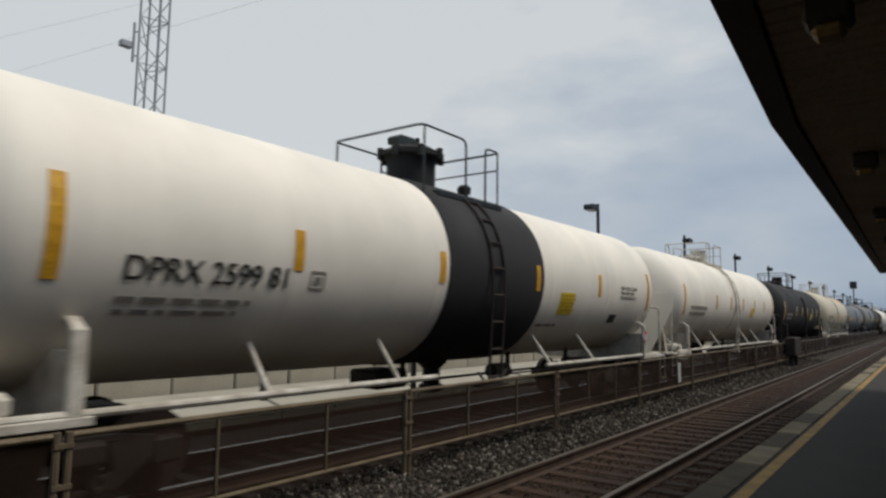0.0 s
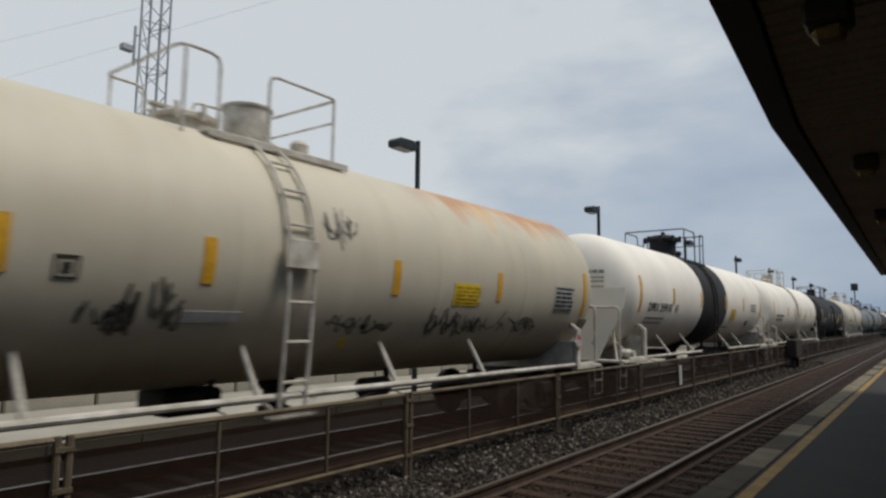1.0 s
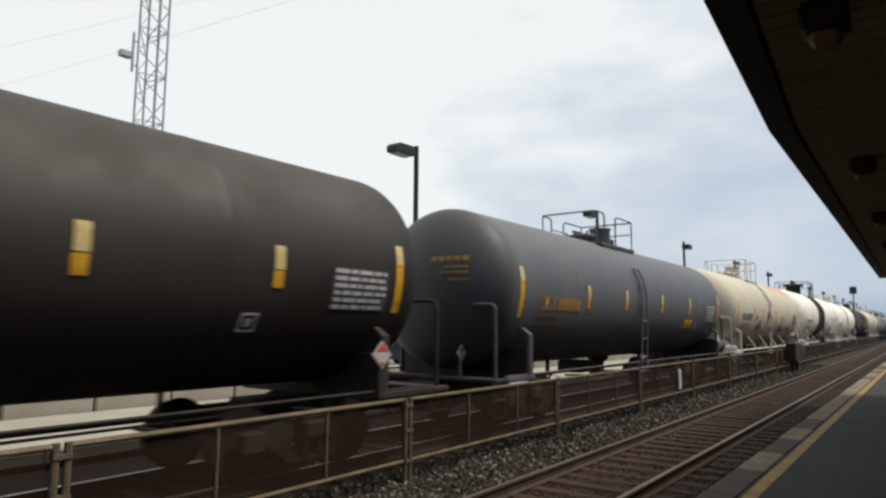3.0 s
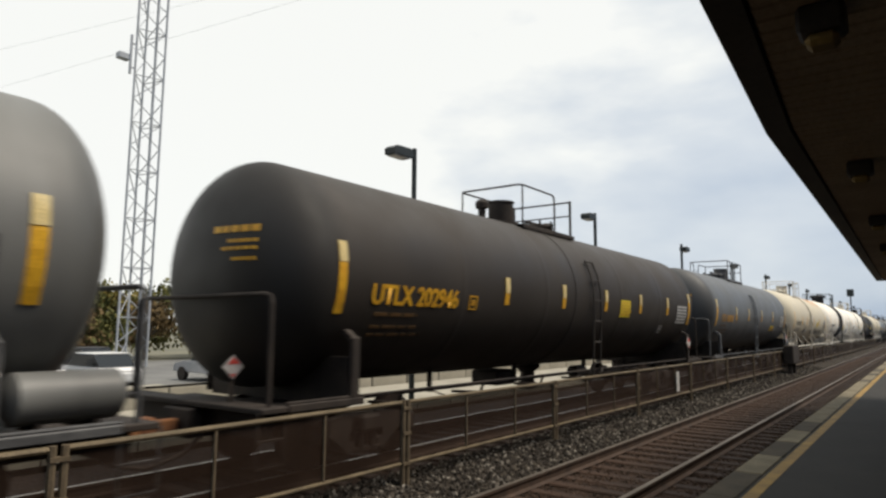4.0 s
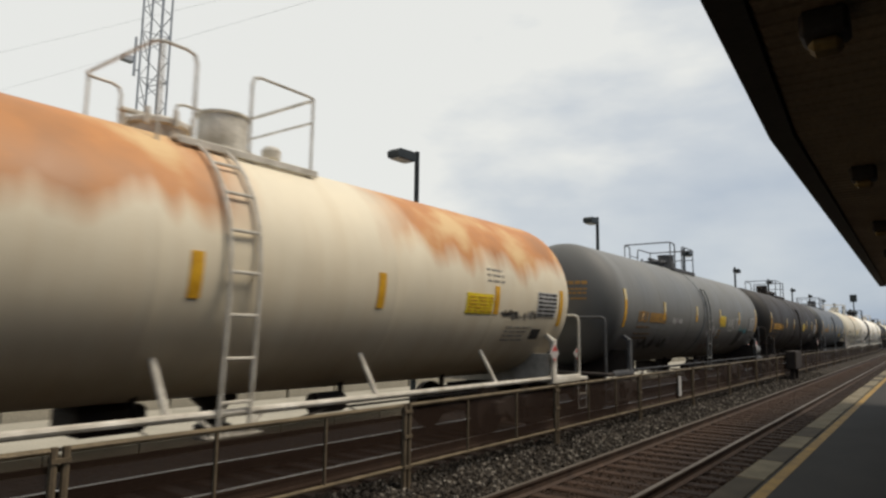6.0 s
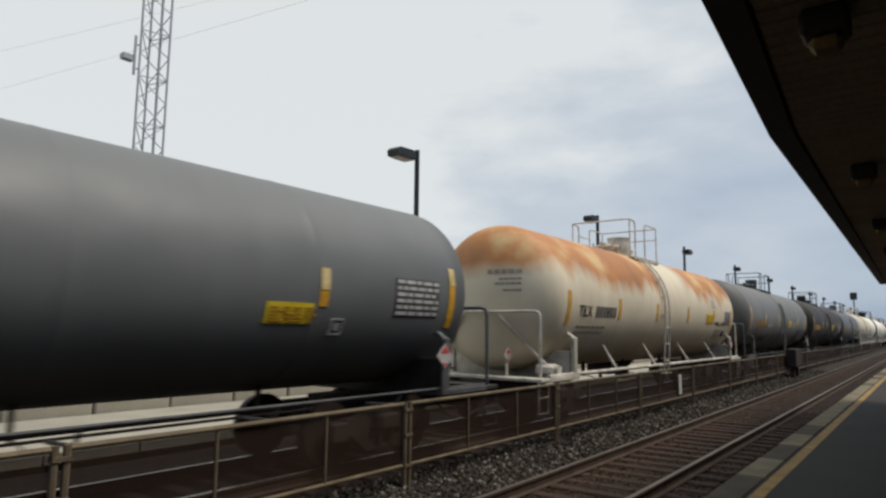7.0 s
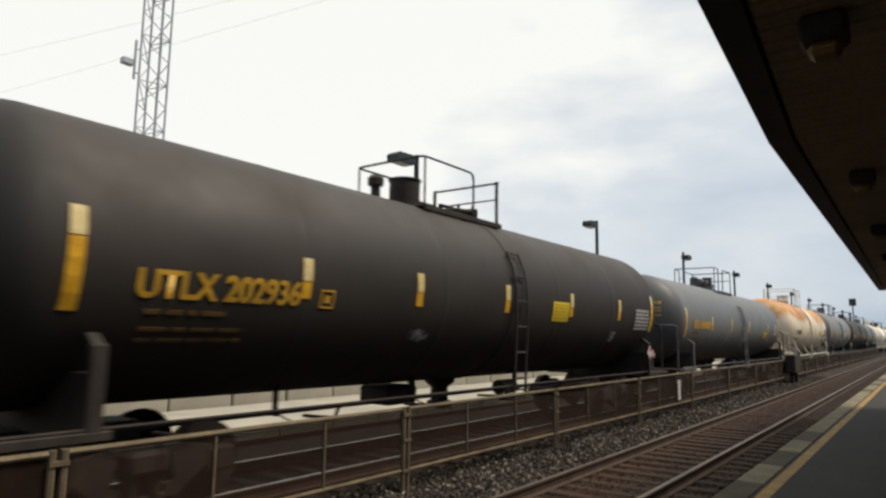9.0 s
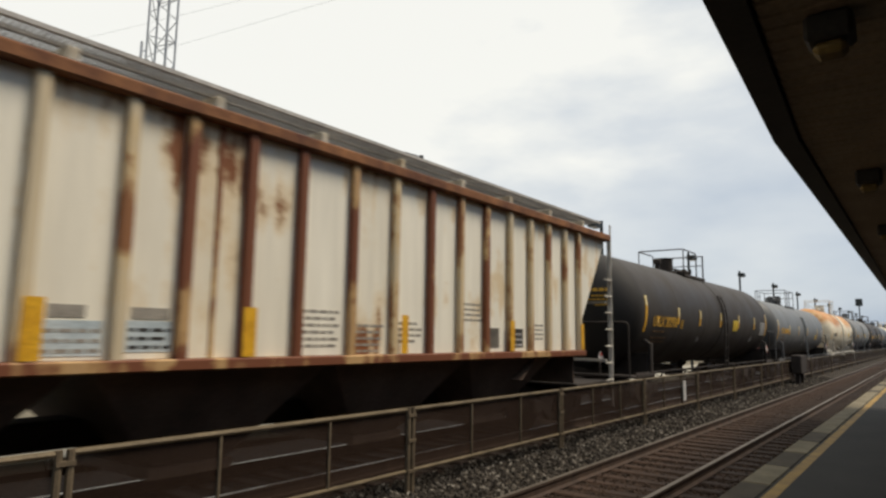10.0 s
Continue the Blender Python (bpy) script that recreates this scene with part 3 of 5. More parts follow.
def running_gear(car, half, inset=2.45):
    """Two trucks with their wheelsets, the end beams and couplers of a car whose couplers meet at half from its middle."""
    for e in (-1, 1):
        tr = share("truck", TRUCK, car, pose(e * (half - inset), 0, RAISE))
        for a in (-0.89, 0.89):
            w = share("wheelset", WHEELSET, tr, pose(a, 0, 0.455))
            SPIN.append((w, a))
        bm = bmesh.new()
        box(bm, *sorted((e * (half - 3.3), e * (half - 0.55))), -0.30, 0.30, 0.72, 1.08, 0.02)
        box(bm, *sorted((e * (half - 0.95), e * (half - 0.80))), -1.42, 1.42, 0.78, 1.10, 0.015)
        part("end_beam", bm, IRON, car)
        bm = bmesh.new()
        box(bm, *sorted((e * (half - 0.58), e * (half - 0.10))), -0.07, 0.07, 0.80, 0.95, 0.02)
        box(bm, *sorted((e * (half - 0.24), e * (half + 0.02))), -0.17, 0.12, 0.76, 1.0, 0.05)
        part("coupler", bm, RUST, car)
        bm = bmesh.new()
        pipe(bm, rounded([(e * (half - 0.8), -0.35, 0.85), (e * (half - 0.45), -0.36, 0.55), (e * (half - 0.02), -0.3, 0.45)], 0.15), 0.028, 6)
        part("brake_hose", bm, IRON, car)


def tank_car(label, paint, trim, u, hb, radius, zc, marks, style, group="tank cars in the train"):
    """A tank car. u: place of its middle at the start; hb: half the way between the two end stripes; style: what it carries."""
    rnd = random.Random(int(abs(u) * 10))
    half = hb + style.get("over", 1.85)
    car = thing("tank_car", label, "tank car", pose(u, TRAIN_Y, 0), group)
    TRAIN.append((car, u))
    R, S = radius, style
    body = hb + 0.22
    depth = 0.80
    prof = [(-body - depth * math.cos(a), R * math.sin(a) ** 0.92) for a in [math.pi / 2 * k / 12 for k in range(12)]]
    prof[0] = (-body - depth, 0.0)
    joints = [-body * 0.62, -body * 0.25, body * 0.25, body * 0.62]
    mid_prof = []
    for j in joints:
        mid_prof += [(j - 0.16, R), (j - 0.035, R), (j - 0.012, R + 0.004), (j + 0.012, R + 0.004), (j + 0.035, R), (j + 0.16, R)]
    prof = prof + [(-body, R), (-body + 0.15, R)] + mid_prof + [(body - 0.15, R), (body, R)] + [(-x, r) for x, r in reversed(prof)]
    part("tank", lathe(bmesh.new(), prof, zc), paint, car, smooth=True)
    if S.get("band"):
        b0, b1 = S["band"]
        part("insulation_band", lathe(bmesh.new(), [(b0, R - 0.01), (b0, R + 0.025), (b0 + 0.02, R + 0.03), (b1 - 0.02, R + 0.03), (b1, R + 0.025), (b1, R - 0.01)], zc), PAINT["black"], car, "matt black wrap round the middle", True)
    if S.get("ring"):
        for xr in S["ring"]:
            part("joint_ring", lathe(bmesh.new(), [(xr - 0.10, R - 0.01), (xr - 0.09, R + 0.014), (xr + 0.09, R + 0.014), (xr + 0.10, R - 0.01)], zc), S.get("ringmat", trim), car, smooth=True)
    # yellow stripes: tall at the ends, short between
    for i, x in enumerate(S.get("stripes", (-hb, -hb * 0.46, -hb * 0.16, hb * 0.13, hb * 0.43, hb * 0.72, hb))):
        tall = abs(abs(x) - hb) < 0.05
        w = 0.075
        off = 0.03 if S.get("band") and S["band"][0] < x < S["band"][1] else 0.0
        s0, s1 = S.get("tall", (-0.60, 0.38)) if tall else (-0.34, 0.16)
        st = part("stripe", skin(bmesh.new(), x - w, x + w, s0 + S.get("sdrop", 0), s1 + S.get("sdrop", 0), R + off, zc), YELLOW, car)
        if trim is not WHITE_STEEL:
            part("stripe_cap", skin(bmesh.new(), x - w, x + w, s1 - 0.28 + S.get("sdrop", 0), s1 + S.get("sdrop", 0), R + off + 0.007, zc), STRAW, st, "pale reflective top of the stripe")
    # saddles and end posts
    for e in (-1, 1):
        xs = e * (hb - 0.28)
        bm = bmesh.new()
        box(bm, xs - 0.05, xs + 0.05, -1.5, 1.5, 1.06, zc - R * 0.72, 0.01)
        part("saddle", bm, IRON if trim is not WHITE_STEEL else S.get("saddle", IRON), car)
        for s in (-1, 1):
            bm = bmesh.new()
            box(bm, xs - 0.08, xs + 0.08, s * 1.58 - 0.045, s * 1.58 + 0.045, 1.10, 1.98, 0.02)
            plate(bm, [(xs - 0.06, s * 1.58, 1.90), (xs - 0.06, s * 1.58, 1.98), (xs - 0.06, s * 1.44, 2.08), (xs - 0.06, s * 1.36, 2.04)], (0.12, 0, 0))
            part("end_post", bm, trim, car)
    # walkway rails along the sides, with slanting stays
    gap = S.get("railgap")
    for s in (-1, 1):
        spans = [(-half + 1.0, half - 1.0)] if not gap else [(-half + 1.0, gap[0]), (gap[1], half - 1.0)]
        for a, b in spans:
            part("side_rail", pipe(bmesh.new(), [(a, s * 1.58, 1.20), (b, s * 1.58, 1.20)], S.get("railr", 0.019)), trim, car)
        for x in S.get("stays", ()):
            a = math.asin((1.78 - zc) / R)
            part("stay", rod(bmesh.new(), (x, s * (R * math.cos(a) - 0.01), 1.78), (x, s * 1.57, 1.21), 0.036), trim, car)
    if not S.get("stays"):
        for k in range(-3, 4):
            part("rail_bracket", pipe(bmesh.new(), [(k * hb / 3.6, -1.57, 1.19), (k * hb / 3.6, -1.50, 1.02), (k * hb / 3.6, -0.9, 1.0)], 0.024), trim, car)
    # train pipe and outlet under the belly
    bm = bmesh.new()
    pipe(bm, [(-half + 1.3, -0.55, 1.02), (half - 1.3, -0.55, 1.02)], 0.028, 6)
    pipe(bm, [(-half + 3.6, -0.95, 0.93), (0.6, -0.95, 0.93), (1.4, -0.7, 0.98), (half - 3.6, -0.7, 0.98)], 0.02, 6)
    for k in (-3.2, -1.1, 1.4, 3.4):
        box(bm, k * hb / 5.5 - 0.012, k * hb / 5.5 + 0.012, -0.60, -0.50, 0.98, zc - R + 0.22)
        rod(bm, (k * hb / 5.5, -0.95, 0.93), (k * hb / 5.5, -0.55, 1.02), 0.012, sides=5)
    part("brake_rigging", bm, IRON, car)
    bm = turned([(0.0, zc - R + 0.12), (0.30, zc - R + 0.12), (0.30, zc - R - 0.05), (0.17, zc - R - 0.16), (0.17, 0.86), (0.24, 0.84), (0.24, 0.74), (0.10, 0.70), (0.0, 0.70)], 0.0)
    part("outlet_valve", bm, IRON, car)
    bm = bmesh.new()
    box(bm, -1.9, -1.1, -0.35, 0.35, 0.90, 1.22, 0.05)
    part("brake_valve", bm, IRON, car)
    part("brake_cylinder", rod(bmesh.new(), (1.2, -0.6, 1.06), (1.75, -0.6, 1.06), 0.15, sides=14), IRON, car)
    # end platforms, grab rails, steps
    for e in (-1, 1):
        xe = e * (half - S.get("grab", 0.80))
        bm = bmesh.new()
        box(bm, *sorted((e * (half - 1.0), e * (half - 0.62))), -1.62, 1.62, 1.10, 1.17, 0.012)
        part("end_platform", bm, trim if trim is WHITE_STEEL else IRON, car)
        part("end_deck", box(bmesh.new(), *sorted((e * (hb - 0.45), e * (half - 1.005))), -1.515, -1.10, 1.07, 1.12, 0.012), IRON, car, "grimy dark deck plate")
        part("end_floor", box(bmesh.new(), *sorted((e * (hb + 0.1), e * (half - 1.005))), -1.095, 1.45, 1.045, 1.085, 0.01), IRON, car, "grimy dark end floor")
        part("end_sill", box(bmesh.new(), *sorted((e * (hb - 0.45), e * (half - 1.005))), -1.63, -1.52, 1.09, 1.185, 0.012), trim, car)
        bm = bmesh.new()
        pipe(bm, rounded([(xe, -1.50, 1.15), (xe, -1.50, 2.50), (xe, 1.50, 2.50), (xe, 1.50, 1.15)], 0.12), 0.030)
        part("grab_rail", bm, trim, car)
        bm = bmesh.new()
        for xx in (xe - 0.20, xe + 0.20):
            rod(bm, (xx, -1.57, 1.12), (xx, -1.57, 0.48), 0.017, sides=6)
        for zz in (0.50, 0.80):
            rod(bm, (xe - 0.20, -1.57, zz), (xe + 0.20, -1.57, zz), 0.017, sides=6)
        part("step", bm, trim, car)
        # diamond placard on its bracket
        bm = bmesh.new()
        px, py, pz, q = (hb - 0.42, -1.68, 1.70, 0.19) if e > 0 else (-half + 0.86, -0.72, 1.60, 0.15)
        plate(bm, [(px - q, py, pz), (px, py, pz - q), (px + q, py, pz), (px, py, pz + q)], (0, 0.02, 0))
        pl = part("placard", bm, PLACARD, car, "white and red diamond placard")
        part("placard_bracket", box(bmesh.new(), px - 0.03, px + 0.03, py + 0.021, py + 0.05, 1.14, pz), trim, car)
        bm = bmesh.new()
        k = q * 0.86
        plate(bm, [(px - k * 0.36, py - 0.006, pz - k * 0.64), (px, py - 0.006, pz - k), (px + k * 0.36, py - 0.006, pz - k * 0.64)], (0, 0.004, 0))
        part("placard_print", bm, REDFILM, pl, "red print")
        bm = bmesh.new()
        plate(bm, [(px - k * 0.70, py - 0.006, pz + k * 0.30), (px - k * 0.62, py - 0.006, pz + k * 0.38), (px, py - 0.006, pz + k), (px + k * 0.62, py - 0.006, pz + k * 0.38), (px + k * 0.70, py - 0.006, pz + k * 0.30)], (0, 0.004, 0))
        part("placard_print", bm, REDFILM, pl, "red print")
    if S.get("shield"):
        for e in (-1,):
            xh = e * (body + depth + 0.03)
            bm = bmesh.new()
            plate(bm, [(xh, -R + 0.02, zc + 0.05), (xh, R - 0.14, zc + 0.05), (xh, R - 0.02, zc - 0.10), (xh, R - 0.10, zc - 0.52), (xh, 0.82, 1.12), (xh, -0.82, 1.12), (xh, -R + 0.08, zc - 0.45)], (e * 0.03, 0, 0))
            part("head_shield", bm, paint, car, "plain white head shield plate")
            for s in (-1, 1):
                part("shield_stay", rod(bmesh.new(), (e * (half - 0.9), s * 1.3, 1.17), (e * (body + 0.35), s * 1.05, 2.0), 0.03), trim, car)
    if trim is WHITE_STEEL:
        for s in (-1, 1):
            part("end_brace", rod(bmesh.new(), (-half + 0.80, s * 0.45, 2.48), (-hb - 0.30, s * 1.45, 1.18), 0.034), trim, car)
        bm = bmesh.new()
        box(bm, -hb - 0.55, -hb - 0.15, -1.45, -1.05, 1.18, 1.42, 0.06)
        rod(bm, (-hb - 0.35, -1.25, 1.30), (-hb - 0.35, -1.55, 1.30), 0.10, sides=12)
        part("brake_housing", bm, trim, car, "small brake gear housing on the end platform")
    if S.get("reservoir"):
        xr = hb + 0.42
        bm = bmesh.new()
        for (xa, ra), (xb, rb) in zip([(-0.52, 0.14), (-0.45, 0.235), (0.45, 0.235)], [(-0.45, 0.235), (0.45, 0.235), (0.52, 0.14)]):
            rod(bm, (xr + xa, -1.36, 1.46), (xr + xb, -1.36, 1.46), ra, rb, 16)
        part("air_reservoir", bm, paint, car, "grey air reservoir cylinder", True)
        for k in (-0.25, 0.25):
            part("reservoir_bracket", box(bmesh.new(), xr + k - 0.025, xr + k + 0.025, -1.5, -1.1, 1.17, 1.26), IRON, car)
    # crown: walkways, manway, valves, hooped guard rails
    top = zc + R
    dk = S.get("top", trim)
    dm = S.get("domemat", dk)
    rm = S.get("railmat", dk)
    c = dict(wide=0.8, rear=-1.4, drop=-0.9, start=-0.3, end=0.9, hand=0.70, man=(-0.75, 0.40, 0.20), drum=(0.40, 0.30, 0.56), relief=1.05)
    c.update(S.get("crown", {}))
    w = c["wide"]
    lay = zc + math.sqrt(R * R - w * w) + 0.07
    x_a, x_b = c.get("deck", (c["rear"] + 0.3, c["end"] + 0.05))
    for s in (-1, 1):
        walkway = part("walkway", box(bmesh.new(), x_a, x_b, *sorted((s * (w + 0.04), s * (w + 0.01))), lay - 0.05, lay + 0.05, 0.01), dk, car, "edge bar of the walkway on the crown")
        for k in range(2):
            y = s * (w - 0.12 - k * 0.22)
            part("tread", box(bmesh.new(), x_a, x_b, y - 0.095, y + 0.095, lay + 0.01, lay + 0.045, 0.008), dk, walkway, "grating tread")
        for x in (x_a + 0.15, (x_a + x_b) / 2, x_b - 0.15):
            part("bearer", box(bmesh.new(), x - 0.03, x + 0.03, *sorted((s * (w - 0.34), s * w)), zc + math.sqrt(R * R - w * w) - 0.03, lay + 0.005), dk, walkway)
    if S.get("bigdome"):
        x = c["man"][0]
        dome = part("manway", turned([(0, top - 0.1), (0.46, top - 0.1), (0.47, top + 0.50), (0.50, top + 0.52), (0.60, top + 0.53), (0.60, top + 0.62), (0.46, top + 0.66), (0.40, top + 0.72), (0, top + 0.75)], x, seg=28), dm, car, "bolted black manway dome", True)
        for k in range(8):
            g = 2 * math.pi * k / 8 + 0.2
            part("clamp", box(bmesh.new(), x + 0.60 * math.cos(g) - 0.05, x + 0.60 * math.cos(g) + 0.05, 0.60 * math.sin(g) - 0.05, 0.60 * math.sin(g) + 0.05, top + 0.46, top + 0.68, 0.012), dm, dome)
        part("lifting_lug", box(bmesh.new(), x + 0.02, x + 0.16, -0.06, 0.06, top + 0.73, top + 0.88, 0.02), dm, dome)
    else:
        x, r, h = c["man"]
        hatch = part("manway", turned([(0, top - 0.1), (r * 0.86, top - 0.1), (r * 0.86, top + h * 0.55), (r, top + h * 0.6), (r, top + h * 0.85), (r * 0.9, top + h), (0, top + h + 0.04)], x, seg=26), dm, car, "bolted manway cover", True)
        for k in range(8):
            g = 2 * math.pi * k / 8
            part("bolt", rod(bmesh.new(), (x + (r + 0.03) * math.cos(g), (r + 0.03) * math.sin(g), top + h * 0.35), (x + (r + 0.03) * math.cos(g), (r + 0.03) * math.sin(g), top + h + 0.07), 0.032, sides=6), dm, hatch)
        part("hinge_bar", box(bmesh.new(), x - r - 0.10, x + r + 0.06, -0.05, 0.05, top + h + 0.03, top + h + 0.08, 0.01), dm, hatch)
        x, r, h = c["drum"]
        part("valve_housing", turned([(0, top - 0.05), (r * 0.92, top - 0.05), (r, top + 0.08), (r, top + h - 0.04), (r + 0.025, top + h - 0.03), (r + 0.025, top + h), (0, top + h + 0.02)], x, seg=26), dm, car, "drum-shaped valve housing", True)
        part("base_flange", turned([(0, top - 0.06), (r + 0.10, top - 0.06), (r + 0.10, top + 0.05), (0, top + 0.05)], x), dm, car)
    for x, h in [(c["relief"], 0.0)] + ([(c["vent"], 0.12)] if "vent" in c else []):
        part("relief_valve", turned([(0, top - 0.05), (0.085, top - 0.05), (0.085, top + 0.12 + h), (0.14, top + 0.14 + h), (0.15, top + 0.26 + h), (0.10, top + 0.32 + h), (0, top + 0.34 + h)], x, seg=14), dm, car, "capped relief valve", True)
    hz = top + c["hand"]
    foot = zc + math.sqrt(R * R - (w + 0.02) ** 2) - 0.04
    for name, x_out, x_in in (("rear_hoop", c["rear"], c["drop"]), ("front_hoop", c["end"], c["start"])):
        pts = [(x_in, -w, lay), (x_in, -w, hz), (x_out, -w, hz), (x_out, w, hz), (x_in, w, hz), (x_in, w, lay)]
        part(name, pipe(bmesh.new(), rounded(pts, min(0.13, abs(x_out - x_in) * 0.45)), 0.022, 6), rm, car, "bent pipe guard rail")
        for s in (-1, 1):
            part("rail_post", rod(bmesh.new(), (x_out + (0.06 if name[0] == "r" else -0.06), s * w, foot), (x_out + (0.06 if name[0] == "r" else -0.06), s * w, hz), 0.020, sides=6), rm, car)
    part("knee_rail", rod(bmesh.new(), (c["drop"], w, hz - 0.32), (c["start"], w, hz - 0.32), 0.017, sides=6), rm, car)
    part("knee_rail", rod(bmesh.new(), (c["end"] - 0.06, -w, hz - 0.36), (c["end"] - 0.06, w, hz - 0.36), 0.017, sides=6), rm, car)
    # ladder down the near side: it hugs the tank to the crown on some cars, begins at the shoulder on others
    lx = S.get("ladder", -0.45)
    lad = S.get("laddermat", trim)
    rise = S.get("climb", 29)
    steps = max(2, int((rise - 4) / 11))
    path = [(-(R + 0.07) * math.cos(radians(v)), zc + (R + 0.07) * math.sin(radians(v))) for v in [rise - (rise - 4) * k / steps for k in range(steps + 1)]]
    path += [(-R - 0.08, zc - 0.4), (-1.63, 1.02)]
    stile = part("ladder", pipe(bmesh.new(), [(lx - 0.195, y, z) for y, z in path], 0.024, 6), lad, car, "ladder stile with rungs", True)
    part("ladder_stile", pipe(bmesh.new(), [(lx + 0.195, y, z) for y, z in path], 0.024, 6), lad, car, smooth=True)
    far = [0.0]
    for p, q in zip(path, path[1:]):
        far.append(far[-1] + math.dist(p, q))
    rung = bpy.data.meshes.new("rung")
    rod(bm := bmesh.new(), (-0.195, 0, 0), (0.195, 0, 0), 0.020, sides=6)
    bm.to_mesh(rung)
    bm.free()
    rung.materials.append(lad)
    d = 0.03
    while d < far[-1]:
        share("rung", rung, stile, pose(lx, float(np.interp(d, far, [p[0] for p in path])), float(np.interp(d, far, [p[1] for p in path]))))
        d += 0.47
    if S.get("plate"):
        part("ladder_plate", box(bmesh.new(), lx - 0.27, lx + 0.22, -R - 0.125, -R - 0.105, zc - 0.18, zc + 0.17, 0.006), WHITE_STEEL, car, "pale plate on the ladder")
    for e in (-0.45, 0.45):
        part("step_stay", pipe(bmesh.new(), [(lx + e, -1.58, 1.20), (lx + e * 0.4, -1.60, 0.98)], 0.022, 6), lad, car)
    part("ladder_step", box(bmesh.new(), lx - 0.35, lx + 0.35, -1.68, -1.40, 0.94, 0.98, 0.01), lad, car)
    marks(car, R, zc, hb, rnd)
    running_gear(car, half, 2.45 if trim is WHITE_STEEL else 2.95)
    return car


def patch(car, name, x0, x1, z0, z1, R, zc, mat, label=""):
    """A film or panel on the near skin between two heights above the rail."""
    s0, s1 = (math.asin((z - zc) / R) * R for z in (z0, z1))
    return part(name, skin(bmesh.new(), x0, x1, s0, s1, R, zc), mat, car, label)


def at(z, R, zc):
    return math.asin((z - zc) / R) * R


def data_panel(car, x0, x1, z0, z1, R, zc, rnd, back, ink, rows=6):
    """A table of test dates: rows of small bars on a film."""
    p = patch(car, "data_panel", x0, x1, z0, z1, R, zc, back, "stencilled table of small unreadable lines")
    bm = bmesh.new()
    s0, s1 = at(z0, R, zc), at(z1, R, zc)
    h = (s1 - s0) / rows
    for i in range(rows):
        x = x0 + 0.03
        while x < x1 - 0.08:
            w = min(rnd.uniform(0.08, 0.26), x1 - 0.03 - x)
            skin(bm, x, x + w, s0 + (i + 0.22) * h, s0 + (i + 0.75) * h, R + 0.007, zc, 1)
            x += w + 0.04
    tagged(part("panel_print", bm, ink, p), kind="stuff")


def warning_panel(car, x0, x1, z0, z1, R, zc, rnd):
    p = patch(car, "warning_label", x0, x1, z0, z1, R, zc, LEMON, "bright yellow warning label with fine print")
    bm = bmesh.new()
    lines(bm, x0 + 0.06, x1 + 0.10, at(z1, R, zc) - 0.05, 5, (z1 - z0) / 5.8, 0.025, R + 0.007, zc, rnd)
    tagged(part("label_print", bm, AMBER, p), kind="stuff")


def box_mark(car, x, z, size, R, zc, mat):
    bm = bmesh.new()
    s, t = at(z, R, zc), size * 0.1
    skin(bm, x, x + size, s, s + t, R, zc, 1), skin(bm, x, x + size, s + size - t, s + size, R, zc, 1)
    skin(bm, x, x + t, s + t, s + size - t, R, zc, 2), skin(bm, x + size - t, x + size, s + t, s + size - t, R, zc, 2)
    skin(bm, x + size * 0.3, x + size * 0.7, s + size * 0.3, s + size * 0.7, R, zc, 1)
    part("box_mark", bm, mat, car, "square stencilled inspection mark")


def stencils(car, x0, x1, z, n, R, zc, rnd, mat, pitch=0.12, height=0.065):
    tagged(part("stencil", lines(bmesh.new(), x0, x1, at(z, R, zc), n, pitch, height, R, zc, rnd), mat, car, "small stencilled lines of unreadable words"), kind="stuff")


def strokes(car, x, z, w, h, paths, R, zc, mat, label, thick=0.03):
    """Sprayed strokes, each a path of (across, up) in units of the tag's width w and height h from its lower corner."""
    for pts in paths:
        fine = []
        for (a, b), (c, d) in zip(pts, pts[1:]):
            fine += [(a + (c - a) * i / 3, b + (d - b) * i / 3) for i in range(3)]
        fine.append(pts[-1])
        part("graffiti", ribbon(bmesh.new(), [(x + w * a, at(z, R, zc) + h * b) for a, b in fine], R, zc, thick), mat, car, label)


def scrawl(car, x, z, width, height, letters, R, zc, rnd, mats, label, thick=0.014):
    """A sprayed word that cannot be read: overlapping hooked strokes, letter by letter."""
    step = width / letters
    for k in range(letters):
        tall = height * rnd.uniform(0.85, 1.35)
        for _ in range(rnd.choice((2, 2, 3))):
            a = rnd.uniform(-0.2, 0.5)
            pts = [(a, rnd.uniform(0.55, 1.0))]
            for i in range(rnd.choice((3, 4, 5))):
                a += rnd.uniform(-0.55, 0.85)
                pts.append((a, rnd.uniform(0.0, 0.45) if i % 2 == 0 else rnd.uniform(0.5, 1.05)))
            soft = [pts[0]]
            for p, q, w in zip(pts, pts[1:], pts[2:]):
                soft += [tuple(0.25 * p[i] + 0.75 * q[i] for i in (0, 1)), tuple(0.75 * q[i] + 0.25 * w[i] for i in (0, 1))]
            strokes(car, x + k * step, z, step, tall, [soft + [pts[-1]]], R, zc, mats[k % len(mats)], label, thick * rnd.uniform(0.8, 1.3))


